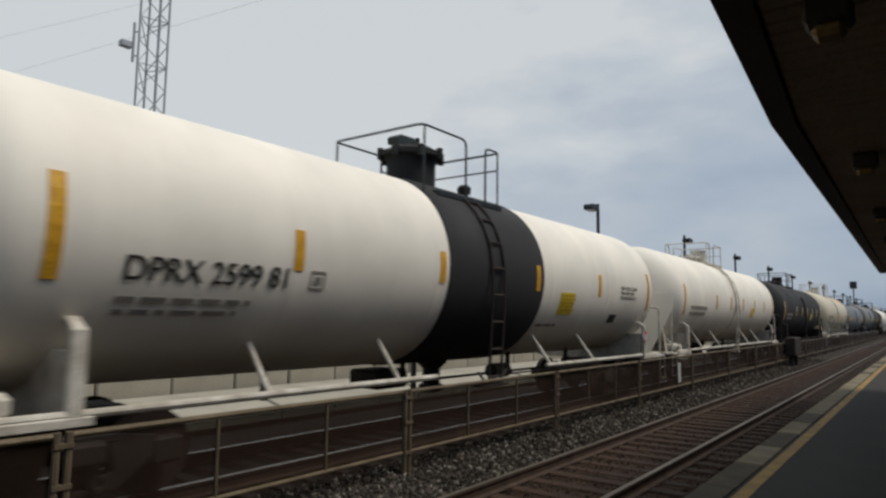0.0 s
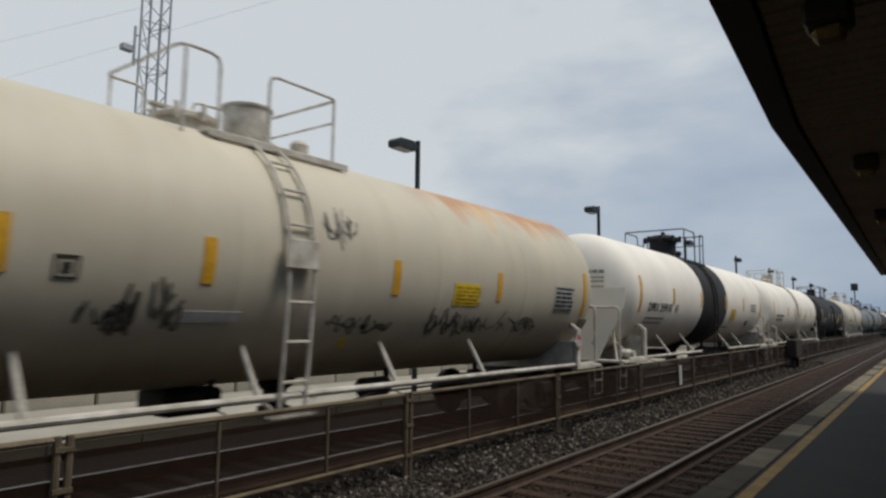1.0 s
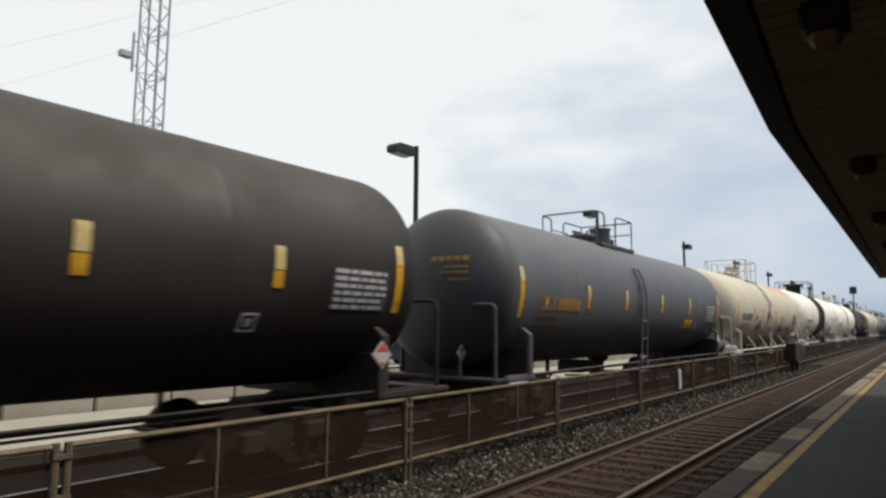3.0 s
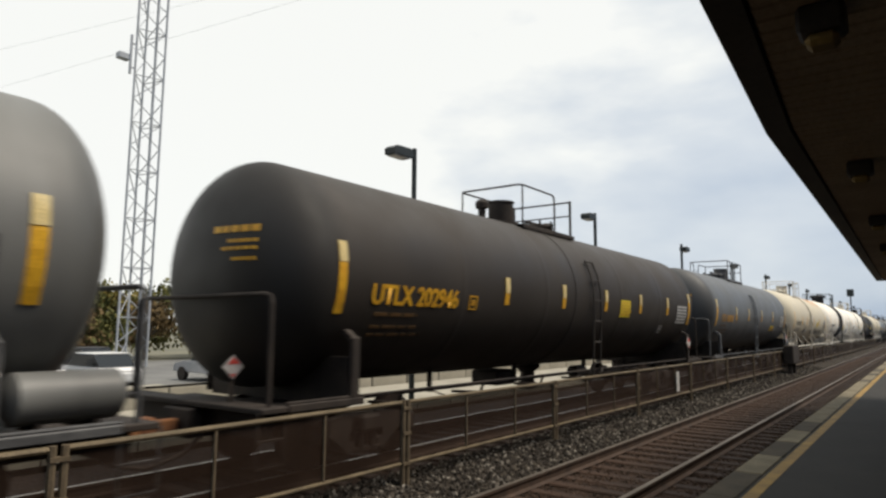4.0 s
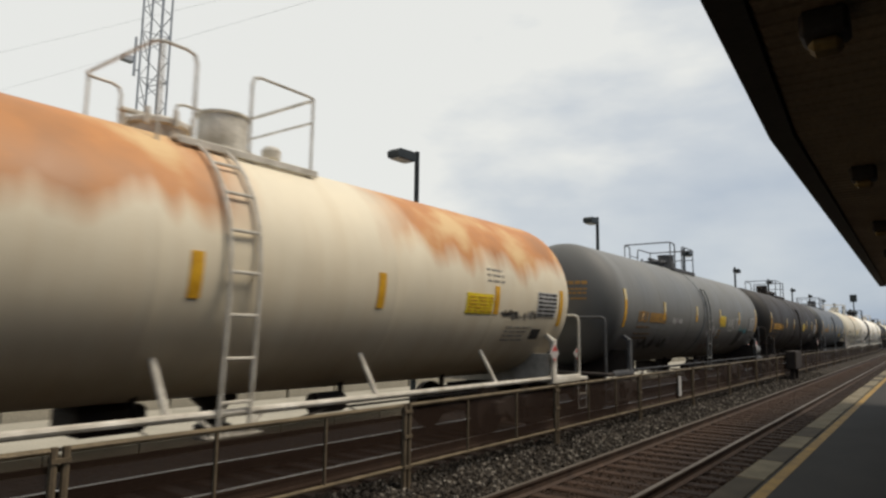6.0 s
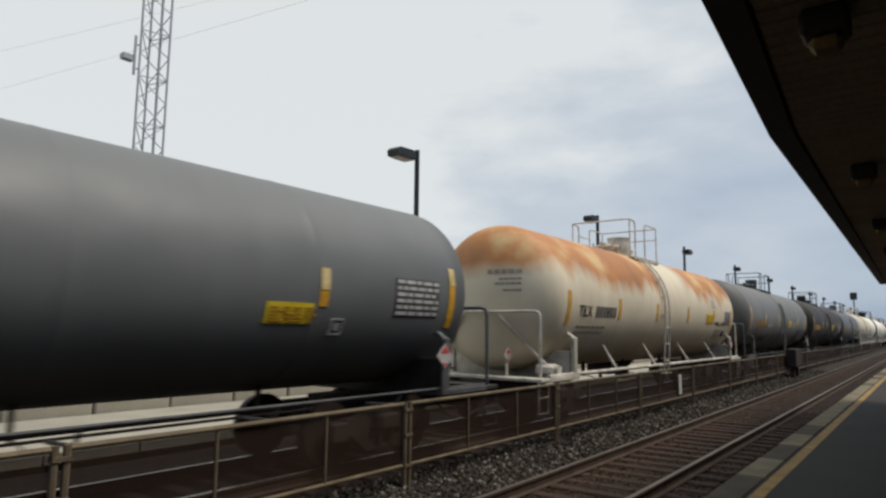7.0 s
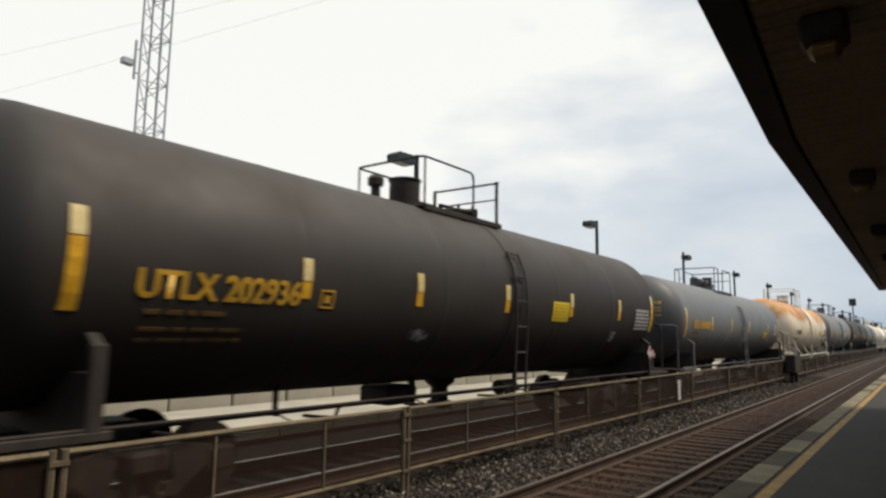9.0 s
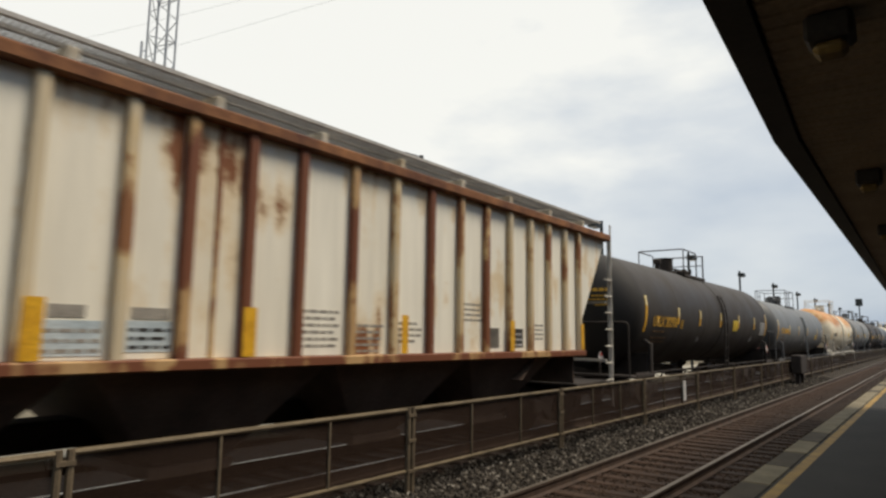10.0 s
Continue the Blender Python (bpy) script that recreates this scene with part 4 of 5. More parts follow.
def end_marks(car, hb, R, zc, mat, rnd):
    """Small stencils high on the rear head."""
    bm = bmesh.new()
    for k, (z, w) in enumerate(((0.46, 0.80), (0.32, 0.5), (0.22, 0.6), (0.08, 0.4))):
        h = 0.09 if k == 0 else 0.045
        for yy in (-0.95,):
            n = 5
            for i in range(n):
                ya, yb = yy + w * i / n, yy + w * (i + 0.82) / n
                pts = []
                for y, zz in ((ya, z), (yb, z), (yb, z + h), (ya, z + h)):
                    rr = math.hypot(y, zz) / R
                    x = -(hb + 0.22) - 0.80 * math.sqrt(max(0.0, 1 - rr ** 2.17)) - 0.012
                    pts.append(bm.verts.new((x, y, zc + zz)))
                bm.faces.new(pts)
    tagged(part("head_stencil", bm, mat, car, "stencilled number and lines on the tank head"), kind="stuff")


def dprx_marks(car, R, zc, hb, rnd):
    lettering("reporting_mark", "DPRX 2599 81", 0.35, -6.92, at(2.44, R, zc), R, zc, BLACKINK, car, "black stencilled car number", 0.96)
    stencils(car, -6.92, -5.3, 2.28, 2, R, zc, rnd, FADED, 0.14)
    box_mark(car, -4.55, 2.44, 0.24, R, zc, FADED)
    warning_panel(car, 2.35, 3.0, 2.22, 2.68, R, zc, rnd)
    patch(car, "label", 5.2, 5.6, 2.05, 2.25, R, zc, BLACKINK, "small black label")
    stencils(car, 1.7, 2.6, 2.02, 1, R, zc, rnd, FADED)
    stencils(car, 5.6, 6.8, 2.95, 3, R, zc, rnd, FADED)
    end_marks(car, hb, R, zc, FADED, rnd)


def tilx_marks(car, R, zc, hb, rnd):
    lettering("reporting_mark", "TILX 280720", 0.36, -6.52, at(2.46, R, zc), R, zc, BLACKINK, car, "black stencilled car number", 0.96)
    stencils(car, -6.52, -4.7, 2.28, 2, R, zc, rnd, FADED, 0.14)
    box_mark(car, -3.78, 2.44, 0.22, R, zc, BLACKINK)
    warning_panel(car, 2.24, 2.96, 2.36, 2.72, R, zc, rnd)
    data_panel(car, 5.75, 6.6, 2.32, 2.84, R, zc, rnd, PALE, BLACKINK)
    patch(car, "label", -2.45, -1.75, 2.06, 2.18, R, zc, PALE, "pale worn label")
    scrawl(car, -3.45, 1.86, 0.95, 0.60, 4, R, zc, rnd, (BLACKINK, SMOKE), "black sprayed scrawl", 0.017)
    scrawl(car, -0.45, 1.86, 1.40, 0.40, 4, R, zc, rnd, (SMOKE, SMOKE, BLACKINK), "faded black sprayed scrawl", 0.013)
    scrawl(car, 1.70, 1.80, 1.75, 0.48, 5, R, zc, rnd, (BLACKINK, SMOKE), "black sprayed scrawl", 0.015)
    scrawl(car, 3.45, 1.86, 1.80, 0.42, 4, R, zc, rnd, (SMOKE, BLACKINK), "black sprayed scrawl", 0.013)
    scrawl(car, -0.62, 2.98, 0.62, 0.56, 3, R, zc, rnd, (SMOKE, FADED), "grey sprayed scribble", 0.013)
    patch(car, "label", 0.05, 0.16, 1.72, 1.86, R, zc, LEMON, "small yellow tag")
    patch(car, "label", 7.15, 7.55, 1.95, 2.18, R, zc, FADED, "small grey label")
    end_marks(car, hb, R, zc, FADED, rnd)


SMOKE = worn("thin_black_spray", (0.07, 0.065, 0.055), (0.20, 0.18, 0.15), 4, 25, 0.6)
DIMAMBER = worn("dim_amber_paint", (0.11, 0.062, 0.025), (0.19, 0.10, 0.035), 4, 30, 0.6)


def utlx_marks(number, panel_x, lemon, ink=AMBER, panel=True, start=0.72, scale=0.85):
    def marks(car, R, zc, hb, rnd):
        if number:
            lettering("reporting_mark", number, 0.40, -hb + 0.58, at(2.44, R, zc), R, zc, ink, car, "amber stencilled car number", 0.90)
        else:
            bm = bmesh.new()
            lettering("reporting_mark", "UTLX", 0.40, -hb + start, at(2.44, R, zc), R, zc, ink, car, "amber stencilled letters", scale * 0.92)
            x = -hb + start + 1.12 * scale
            for w in [0.2 * scale] * 6:
                skin(bm, x, x + w, at(2.44, R, zc), at(2.70, R, zc), R, zc, 2)
                x += w + 0.035 * scale
            tagged(part("reporting_mark", bm, ink, car, "blurred amber stencilled car number"), kind="stuff")
        stencils(car, -hb + start, -hb + start + 1.0, 2.32, 1, R, zc, rnd, DIMAMBER, 0.12, 0.05)
        stencils(car, -hb + start, -hb + start + 1.3, 2.14, 2, R, zc, rnd, DIMAMBER, 0.13, 0.045)
        box_mark(car, -hb + 3.0, 2.42, 0.24, R, zc, ink)
        if lemon:
            warning_panel(car, lemon[0], lemon[1], lemon[2], lemon[3], R, zc, rnd)
        if panel:
            data_panel(car, panel_x, panel_x + 1.05, 2.30, 2.86, R, zc, rnd, GREY_STEEL, PALE)
        end_marks(car, hb, R, zc, ink, rnd)
        box_mark(car, hb - 2.6, 2.02, 0.24, R, zc, PALE)
    return marks


def grey2_marks(car, R, zc, hb, rnd):
    utlx_marks("", 6.35, (1.72, 2.42, 2.42, 2.80), FADEDAMBER, True, 0.95, 0.80)(car, R, zc, hb, rnd)
    scrawl(car, 0.10, 1.98, 1.45, 0.50, 8, R, zc, rnd, (DUSTY, PALE, ROSY), "pale smeared sprayed letters", 0.027)
    scrawl(car, 0.30, 1.60, 1.20, 0.34, 6, R, zc, rnd, (ROSY, ROSY, DUSTY), "brownish smeared sprayed letters", 0.030)
    scrawl(car, 1.60, 1.54, 1.35, 0.36, 7, R, zc, rnd, (PALE, ROSY, DUSTY), "pale smeared sprayed letters", 0.024)
    stencils(car, 1.60, 2.0, 2.30, 3, R, zc, rnd, FADEDAMBER, 0.14, 0.05)
    strokes(car, 0.16, 2.52, 0.4, 0.12, [[(0.0, 0.2), (0.6, 0.6), (1.0, 0.9), (0.7, 0.2)]], R, zc, PALE, "white sprayed dash", 0.03)
    for k, letter in enumerate((((0, 0, 0.04, 1), (0.75, 0.1, 0.8, 0.95), (0.02, 0.5, 0.8, 0.5)), ((0, 0, 0.45, 1), (0.45, 1, 0.8, 0), (0.2, 0.4, 0.65, 0.4)),
                                 ((0.05, 1, 0, 0.05), (0, 0.05, 0.7, 0.0)), ((0, 0.97, 0.95, 1), (0.5, 0.97, 0.45, 0)), ((0.85, 1, 0.15, 0.75), (0.15, 0.75, 0.75, 0.4), (0.75, 0.4, 0.05, 0)))):
        for a, b, c, d in letter:
            pts = [(2.88 + k * 0.40 + 0.30 * (a + (c - a) * i / 4), at(2.36, R, zc) + 0.40 * (b + (d - b) * i / 4)) for i in range(5)]
            part("graffiti", ribbon(bmesh.new(), pts, R, zc, 0.034), PALE, car, "white sprayed letter stroke")
    patch(car, "paint_patch", 2.9, 3.6, 2.27, 2.31, R, zc, PALE, "white sprayed underline")
    scrawl(car, 4.95, 2.10, 1.35, 0.32, 6, R, zc, rnd, (TEAL, TEAL, GREY_STEEL), "teal sprayed graffiti", 0.030)
    bm = bmesh.new()
    rows = [(at(1.70 + 0.1 * i, R, zc), 4.66 + 0.02 * i, 5.36 + 0.025 * i) for i in range(7)]
    pairs = [[bm.verts.new((x, -(R + 0.010) * math.cos(s / R), zc + (R + 0.010) * math.sin(s / R))) for x in (xa, xb)] for s, xa, xb in rows]
    for p, q in zip(pairs, pairs[1:]):
        bm.faces.new((p[0], p[1], q[1], q[0]))
    part("paint_patch", bm, BLACKINK, car, "black over-painted patch")
    box_mark(car, 5.6, 1.92, 0.24, R, zc, PALE)
    scrawl(car, -3.75, 2.38, 0.75, 0.26, 3, R, zc, rnd, (PALE, DUSTY), "white sprayed scribble", 0.022)
    scrawl(car, -6.1, 1.66, 2.6, 0.40, 8, R, zc, rnd, (IRON, GREY_STEEL, IRON), "black smeared graffiti", 0.028)
    scrawl(car, -4.4, 1.72, 0.8, 0.34, 4, R, zc, rnd, (GREY_STEEL, DUSTY), "grey smeared graffiti", 0.018)


def rusty_marks(car, R, zc, hb, rnd):
    lettering("reporting_mark", "TILX", 0.36, -6.55, at(2.44, R, zc), R, zc, BLACKINK, car, "black stencilled letters", 0.92)
    bm = bmesh.new()
    for k in range(6):
        skin(bm, -5.62 + 0.205 * k, -5.46 + 0.205 * k, at(2.45, R, zc), at(2.69, R, zc), R, zc, 2)
    tagged(part("reporting_mark", bm, SMOKE, car, "worn black stencilled car number"), kind="stuff")
    stencils(car, -6.5, -4.9, 2.24, 2, R, zc, rnd, FADED, 0.14, 0.06)
    warning_panel(car, 3.6, 4.42, 2.42, 2.76, R, zc, rnd)
    data_panel(car, 6.05, 6.85, 2.42, 2.90, R, zc, rnd, PALE, BLACKINK)
    scrawl(car, 4.78, 2.36, 0.28, 0.18, 1, R, zc, rnd, (BLACKINK,), "dark sprayed letter", 0.022)
    scrawl(car, 5.10, 2.32, 0.95, 0.20, 6, R, zc, rnd, (FADED, SMOKE), "grey sprayed letters", 0.016)
    stencils(car, 5.05, 6.0, 2.22, 4, R, zc, rnd, FADED, 0.09, 0.03)
    patch(car, "label", 6.05, 6.40, 1.98, 2.18, R, zc, BLACKINK, "small black framed label")
    stencils(car, 4.25, 4.85, 3.22, 3, R, zc, rnd, FADED, 0.10, 0.03)
    end_marks(car, hb, R, zc, FADED, rnd)


def grey3_marks(car, R, zc, hb, rnd):
    utlx_marks("", 6.6, (4.30, 5.05, 2.16, 2.42), AMBER)(car, R, zc, hb, rnd)
    tag = [[(0.0, 0.75), (0.12, 0.95), (0.28, 0.85), (0.26, 0.55), (0.05, 0.35)], [(0.05, 0.35), (0.4, 0.6), (0.62, 0.95), (0.4, 0.98), (0.36, 0.65), (0.6, 0.6), (0.64, 0.9), (0.55, 0.3), (0.48, 0.02)],
           [(0.05, 0.0), (0.62, 0.02)], [(1.0, 1.2), (0.8, 0.95), (0.74, 0.55), (0.78, 0.28)], [(0.78, 0.5), (1.2, 0.56)], [(0.8, 0.32), (1.12, 0.38)]]
    strokes(car, 0.16, 1.86, 0.72, 0.62, tag, R, zc, PALE, "white sprayed tag stroke", 0.036)
    tag = [[(0.25, 0.6), (0.3, 1.0), (0.5, 0.95), (0.45, 0.6), (0.2, 0.5)], [(0.5, 1.0), (0.6, 0.6), (0.7, 0.5)], [(0.95, 1.0), (0.7, 0.95), (0.72, 0.7), (0.98, 0.72), (0.95, 0.35)], [(0.6, 0.4), (1.05, 0.25)], [(0.3, 0.5), (0.1, 0.1), (0.0, -0.2)]]
    strokes(car, -2.75, 1.90, 0.80, 0.55, tag, R, zc, DUSTY, "faded white sprayed tag stroke", 0.036)


def brown2_marks(car, R, zc, hb, rnd):
    utlx_marks("UTLX 202936", 6.40, (1.74, 2.46, 2.42, 2.82))(car, R, zc, hb, rnd)
    scrawl(car, -2.72, 1.98, 0.42, 0.20, 4, R, zc, rnd, (GREY_STEEL, DUSTY), "grey scuffed patch", 0.026)


def plain_marks(car, R, zc, hb, rnd):
    stencils(car, -hb + 0.7, -hb + 2.6, 2.62, 2, R, zc, rnd, FADED, 0.2, 0.12)
    patch(car, "warning_label", hb * 0.34, hb * 0.34 + 0.5, 2.3, 2.7, R, zc, LEMON, "yellow warning label")


DUSTY = worn("dusty_pale_spray", (0.20, 0.19, 0.19), (0.46, 0.43, 0.43), 3, 20, 0.7)
ROSY = worn("brown_pink_spray", (0.15, 0.115, 0.10), (0.28, 0.22, 0.195), 3, 20, 0.7)
FADEDAMBER = worn("faded_amber_paint", (0.28, 0.16, 0.05), (0.42, 0.23, 0.05), 4, 30, 0.6)

WHITE_STYLE = dict(stays=(-5.1, -2.8, 1.9, 4.0), railr=0.042, saddle=WHITE_STEEL)
tank_car("white tank car with a black band, black dome and yellow stripes", PAINT["white"], WHITE_STEEL, 10.05, 7.55, 1.635, 2.945, dprx_marks,
         dict(WHITE_STYLE, band=(-1.66, 1.50), bigdome=True, top=DARK_STEEL, domemat=PAINT["black"], laddermat=IRON, ladder=-0.30, climb=50, shield=True, grab=0.62, crown=dict(wide=1.05, rear=-1.70, drop=-0.40, start=0.25, end=0.75, hand=0.80, man=(-0.72, 0.5, 0.3), deck=(-1.3, 0.8)), railgap=(-1.9, 1.7), sdrop=0.05,
              stripes=(-7.55, -4.77, -1.84, 1.25, 4.3, 7.55)))
tank_car("tan tank car with rust on its crown and black graffiti", PAINT["tan"], WHITE_STEEL, -8.22, 7.16, 1.65, 2.885, tilx_marks,
         dict(WHITE_STYLE, crown=dict(wide=0.9, rear=-2.28, drop=-1.75, start=-1.0, end=0.22, hand=0.79, man=(-1.65, 0.40, 0.22), drum=(-0.68, 0.34, 0.58), relief=0.30, deck=(-1.9, 0.45)), stays=(-3.9, -1.5, 0.9, 3.2), ladder=-1.05, climb=60, plate=True, sdrop=-0.08, stripes=(-7.16, -4.22, -2.25, 0.80, 3.6, 7.16), over=1.5, grab=0.67))
tank_car("slate-grey tank car with amber lettering and yellow stripes", PAINT["slate"], GREY_STEEL, -25.6, 7.12, 1.605, 2.865, utlx_marks("", 5.6, (3.35, 4.15, 2.10, 2.34), FADEDAMBER, True, 0.72, 0.74),
         dict(crown=dict(rear=-1.80, drop=-1.22, start=-0.45, end=0.85, hand=0.72, man=(-0.95, 0.42, 0.20), drum=(0.34, 0.30, 0.54), relief=1.05), ladder=-0.75, laddermat=PAINT["slate"], reservoir=True, stripes=(-7.12, -4.1, -1.8, 0.95, 3.65, 7.12), over=1.6))
tank_car("dark brown tank car with amber lettering and yellow stripes", PAINT["brown"], IRON, -44.12, 7.8, 1.615, 2.875, utlx_marks("UTLX 202946", 6.5, (1.95, 2.6, 2.42, 2.84), YELLOW),
         dict(crown=dict(rear=-1.64, drop=-0.05, start=0.78, end=0.89, hand=0.77, man=(0.45, 0.42, 0.18), drum=(-1.18, 0.29, 0.52), relief=1.05, vent=-1.98, deck=(-1.6, 0.95)), ladder=0.3, laddermat=PAINT["brown"], domemat=IRON, ringmat=PAINT["brown"], ring=(-0.6,)))
tank_car("mid-grey tank car covered in faded graffiti with a yellow label", PAINT["grey"], GREY_STEEL, -63.3, 7.7, 1.62, 2.868, grey2_marks,
         dict(crown=dict(rear=-1.45, drop=-0.90, start=-0.10, end=1.32, hand=0.75, man=(-0.70, 0.42, 0.20), drum=(0.62, 0.28, 0.54), relief=1.30), ladder=-0.20, laddermat=PAINT["grey"], reservoir=True, ring=(-0.45,), ringmat=PAINT["steel"], stripes=(-7.7, -4.67, -1.4, 1.58, 4.56, 7.7)))
tank_car("cream tank car with heavy orange rust over its crown", PAINT["rusty"], WHITE_STEEL, -81.7, 7.05, 1.63, 2.855, rusty_marks,
         dict(WHITE_STYLE, climb=60, ladder=-0.85, tall=(-0.52, 0.22), crown=dict(wide=0.9, hand=0.90, rear=-1.6, drop=-1.1, start=-0.3, end=0.8, drum=(-0.1, 0.34, 0.56), man=(-1.05, 0.40, 0.22), relief=0.75), stays=(-4.4, -1.6, 1.5, 4.6), sdrop=-0.1, stripes=(-7.05, -4.2, -1.4, 1.5, 4.55, 7.05), over=1.9))
tank_car("blue-grey tank car with amber lettering and white graffiti tags", PAINT["steel"], GREY_STEEL, -100.86, 8.0, 1.497, 2.725, grey3_marks,
         dict(crown=dict(rear=-1.62, drop=-0.95, start=-0.26, end=1.15, hand=0.80, man=(-0.70, 0.37, 0.34), drum=(0.43, 0.20, 0.56), relief=0.93, vent=-1.64, deck=(-1.07, 1.22)), ladder=-0.13, laddermat=PAINT["steel"], stripes=(-8.0, -4.9, -1.98, 1.15, 5.2, 8.0)))
tank_car("dark brown tank car with bright amber lettering and yellow label", PAINT["brown"], IRON, -120.15, 7.65, 1.605, 2.865, brown2_marks,
         dict(crown=dict(rear=-1.64, drop=-0.05, start=0.78, end=0.89, hand=0.77, man=(0.45, 0.42, 0.18), drum=(-1.18, 0.29, 0.52), relief=1.05, vent=-1.98, deck=(-1.6, 0.95)), ladder=0.3, laddermat=PAINT["brown"], domemat=IRON, ring=(0.25,), ringmat=PAINT["brown"], stripes=(-7.65, -4.9, -2.65, -0.08, 2.59, 5.3, 7.65)))
white_2 = tank_car("white tank car with white dome and yellow label", PAINT["white"], WHITE_STEEL, 28.1, 7.1, 1.63, 2.90, plain_marks,
                   dict(WHITE_STYLE, domemat=WHITE_STEEL, ring=(-0.4,), ringmat=PAINT["tan"], shield=True, climb=60))
black_1 = tank_car("black tank car with dark dome and fittings", PAINT["black"], IRON, 46.0, 7.0, 1.59, 2.86, plain_marks, dict(domemat=IRON, ring=(0.0,), ringmat=GREY_STEEL))


def ahead(car, u):
    c = copy_thing(car, pose(u, TRAIN_Y, 0))
    TRAIN.append((c, u))


byname = [c for c, _ in TRAIN]
u = 64.0
for k in (1, 6, 4, 3, 8, 2, 9, 1, 6, 3, 4, 0, 8, 6, 1, 4):
    ahead(byname[k], u)
    u += 18.6


# ---- the covered hopper at the rear ----
def hopper_car(u):
    """A ribbed covered hopper; u is the place of its leading end at the start, local x runs back from it."""
    HW, ZB, ZT, LEN = 1.60, 1.76, 4.40, 17.4
    half = LEN / 2 + 0.95
    c = u - LEN / 2
    car = thing("hopper_car", "cream covered hopper car with rusty ribs and rust-brown top chord", "hopper car", pose(c, TRAIN_Y, 0))
    TRAIN.append((car, c))
    e = LEN / 2
    outline = [(-e + 0.2, ZT), (-e + 0.2, 4.25), (-e + 1.45, 2.42), (-e + 1.45, ZB), (e - 1.45, ZB), (e - 1.45, 2.42), (e - 0.2, 4.25), (e - 0.2, ZT)]
    for s in (-1, 1):
        bm = bmesh.new()
        plate(bm, [(x, s * HW, z) for x, z in outline], (0, -s * 0.05, 0))
        part("side_sheet", bm, PAINT["hopper"], car)
    xs = [e + v for v in (-1.65, -2.30, -3.02, -3.75, -4.50, -5.28, -6.05, -6.83, -7.66, -8.50, -9.40, -10.15, -10.90, -11.55, -12.37, -13.3, -14.1, -14.9)]
    for k, x in enumerate(xs):
        bm = bmesh.new()
        box(bm, x - 0.065, x + 0.065, -HW - 0.10, -HW, ZB + 0.02, ZT - 0.02, 0.02)
        rust_of = (0, 0, 0, 0, 0, 1, 0, 2, 0, 2, 2, 2, 2, 0, 0, 1, 0, 2)[k]
        part("rib", bm, RIBS[rust_of], car, "rust-streaked side rib")
        bm = bmesh.new()
        box(bm, x - 0.065, x + 0.065, HW, HW + 0.10, ZB + 0.02, ZT - 0.02, 0.02)
        part("rib", bm, RIBS[rust_of], car)
    for k, (front, back) in enumerate(zip(xs, xs[1:])):
        rusted = {12: 1, 11: 2, 10: 1, 8: 1, 13: 1}.get(k, 0)
        for s in (-1, 1):
            part("side_panel", box(bmesh.new(), back + 0.066, front - 0.066, *sorted((s * (HW - 0.02), s * (HW + 0.0025))), ZB + 0.075, ZT - 0.045), (PAINT["hopper"], PANELS[0], PANELS[1])[rusted], car, ("", "cream panel with rust stains", "cream panel with heavy rust runs")[rusted])
    part("seam_strip", box(bmesh.new(), e - 10.56, e - 10.50, -HW - 0.018, -HW - 0.001, ZB + 0.08, ZT - 0.05, 0.004), RIBS[1], car, "rust-run weld seam")
    for s in (-1, 1):
        part("top_chord", box(bmesh.new(), -e + 0.05, e - 0.05, *sorted((s * HW - s * 0.05, s * (HW + 0.15))), ZT - 0.04, ZT + 0.11, 0.02), RUST, car, "rust-red top chord")
        part("side_sill", box(bmesh.new(), -e + 1.45, e - 1.45, *sorted((s * HW - s * 0.05, s * (HW + 0.12))), ZB - 0.05, ZB + 0.07, 0.015), RIBS[2], car)
    # curved roof, hatches and running boards
    bm = bmesh.new()
    arc = [(-HW + 0.02 + 2 * (HW - 0.02) * k / 12, ZT + 0.06 + 0.22 * math.sin(math.pi * k / 12)) for k in range(13)]
    grid = [[bm.verts.new((x, y, z)) for y, z in arc] for x in (-e + 0.1, e - 0.1)]
    for k in range(12):
        bm.faces.new((grid[0][k], grid[0][k + 1], grid[1][k + 1], grid[1][k]))
    bmesh.ops.solidify(bm, geom=bm.faces, thickness=0.02)
    part("roof", bm, ROOFGREY, car, "grey weathered roof sheet", True)
    for k in range(9):
        x = -e + 1.4 + k * (LEN - 2.8) / 8
        part("hatch_cover", box(bmesh.new(), x - 0.75, x + 0.75, -0.4, 0.4, ZT + 0.24, ZT + 0.36, 0.04), ROOFGREY, car)
    for s in (-1, 1):
        bm = bmesh.new()
        n = 300
        for k in range(n):
            x = -e - 0.1 + (LEN + 0.2) * k / n
            box(bm, x, x + 0.030, s * 0.98 - 0.44, s * 0.98 + 0.44, ZT + 0.45, ZT + 0.470)
        for y in (-0.44, -0.15, 0.15, 0.44):
            box(bm, -e - 0.1, e + 0.1, s * 0.98 + y - 0.012, s * 0.95 + y + 0.012, ZT + 0.435, ZT + 0.48)
        part("running_board", bm, ROOFGREY, car, "grey grating running board")
        for k in range(11):
            x = -e + 0.5 + k * (LEN - 1.0) / 10
            part("board_bracket", box(bmesh.new(), x - 0.06, x + 0.06, s * 0.95 - 0.3, s * 0.95 + 0.3, ZT + 0.2, ZT + 0.436, 0.01), PAINT["hopper"], car)
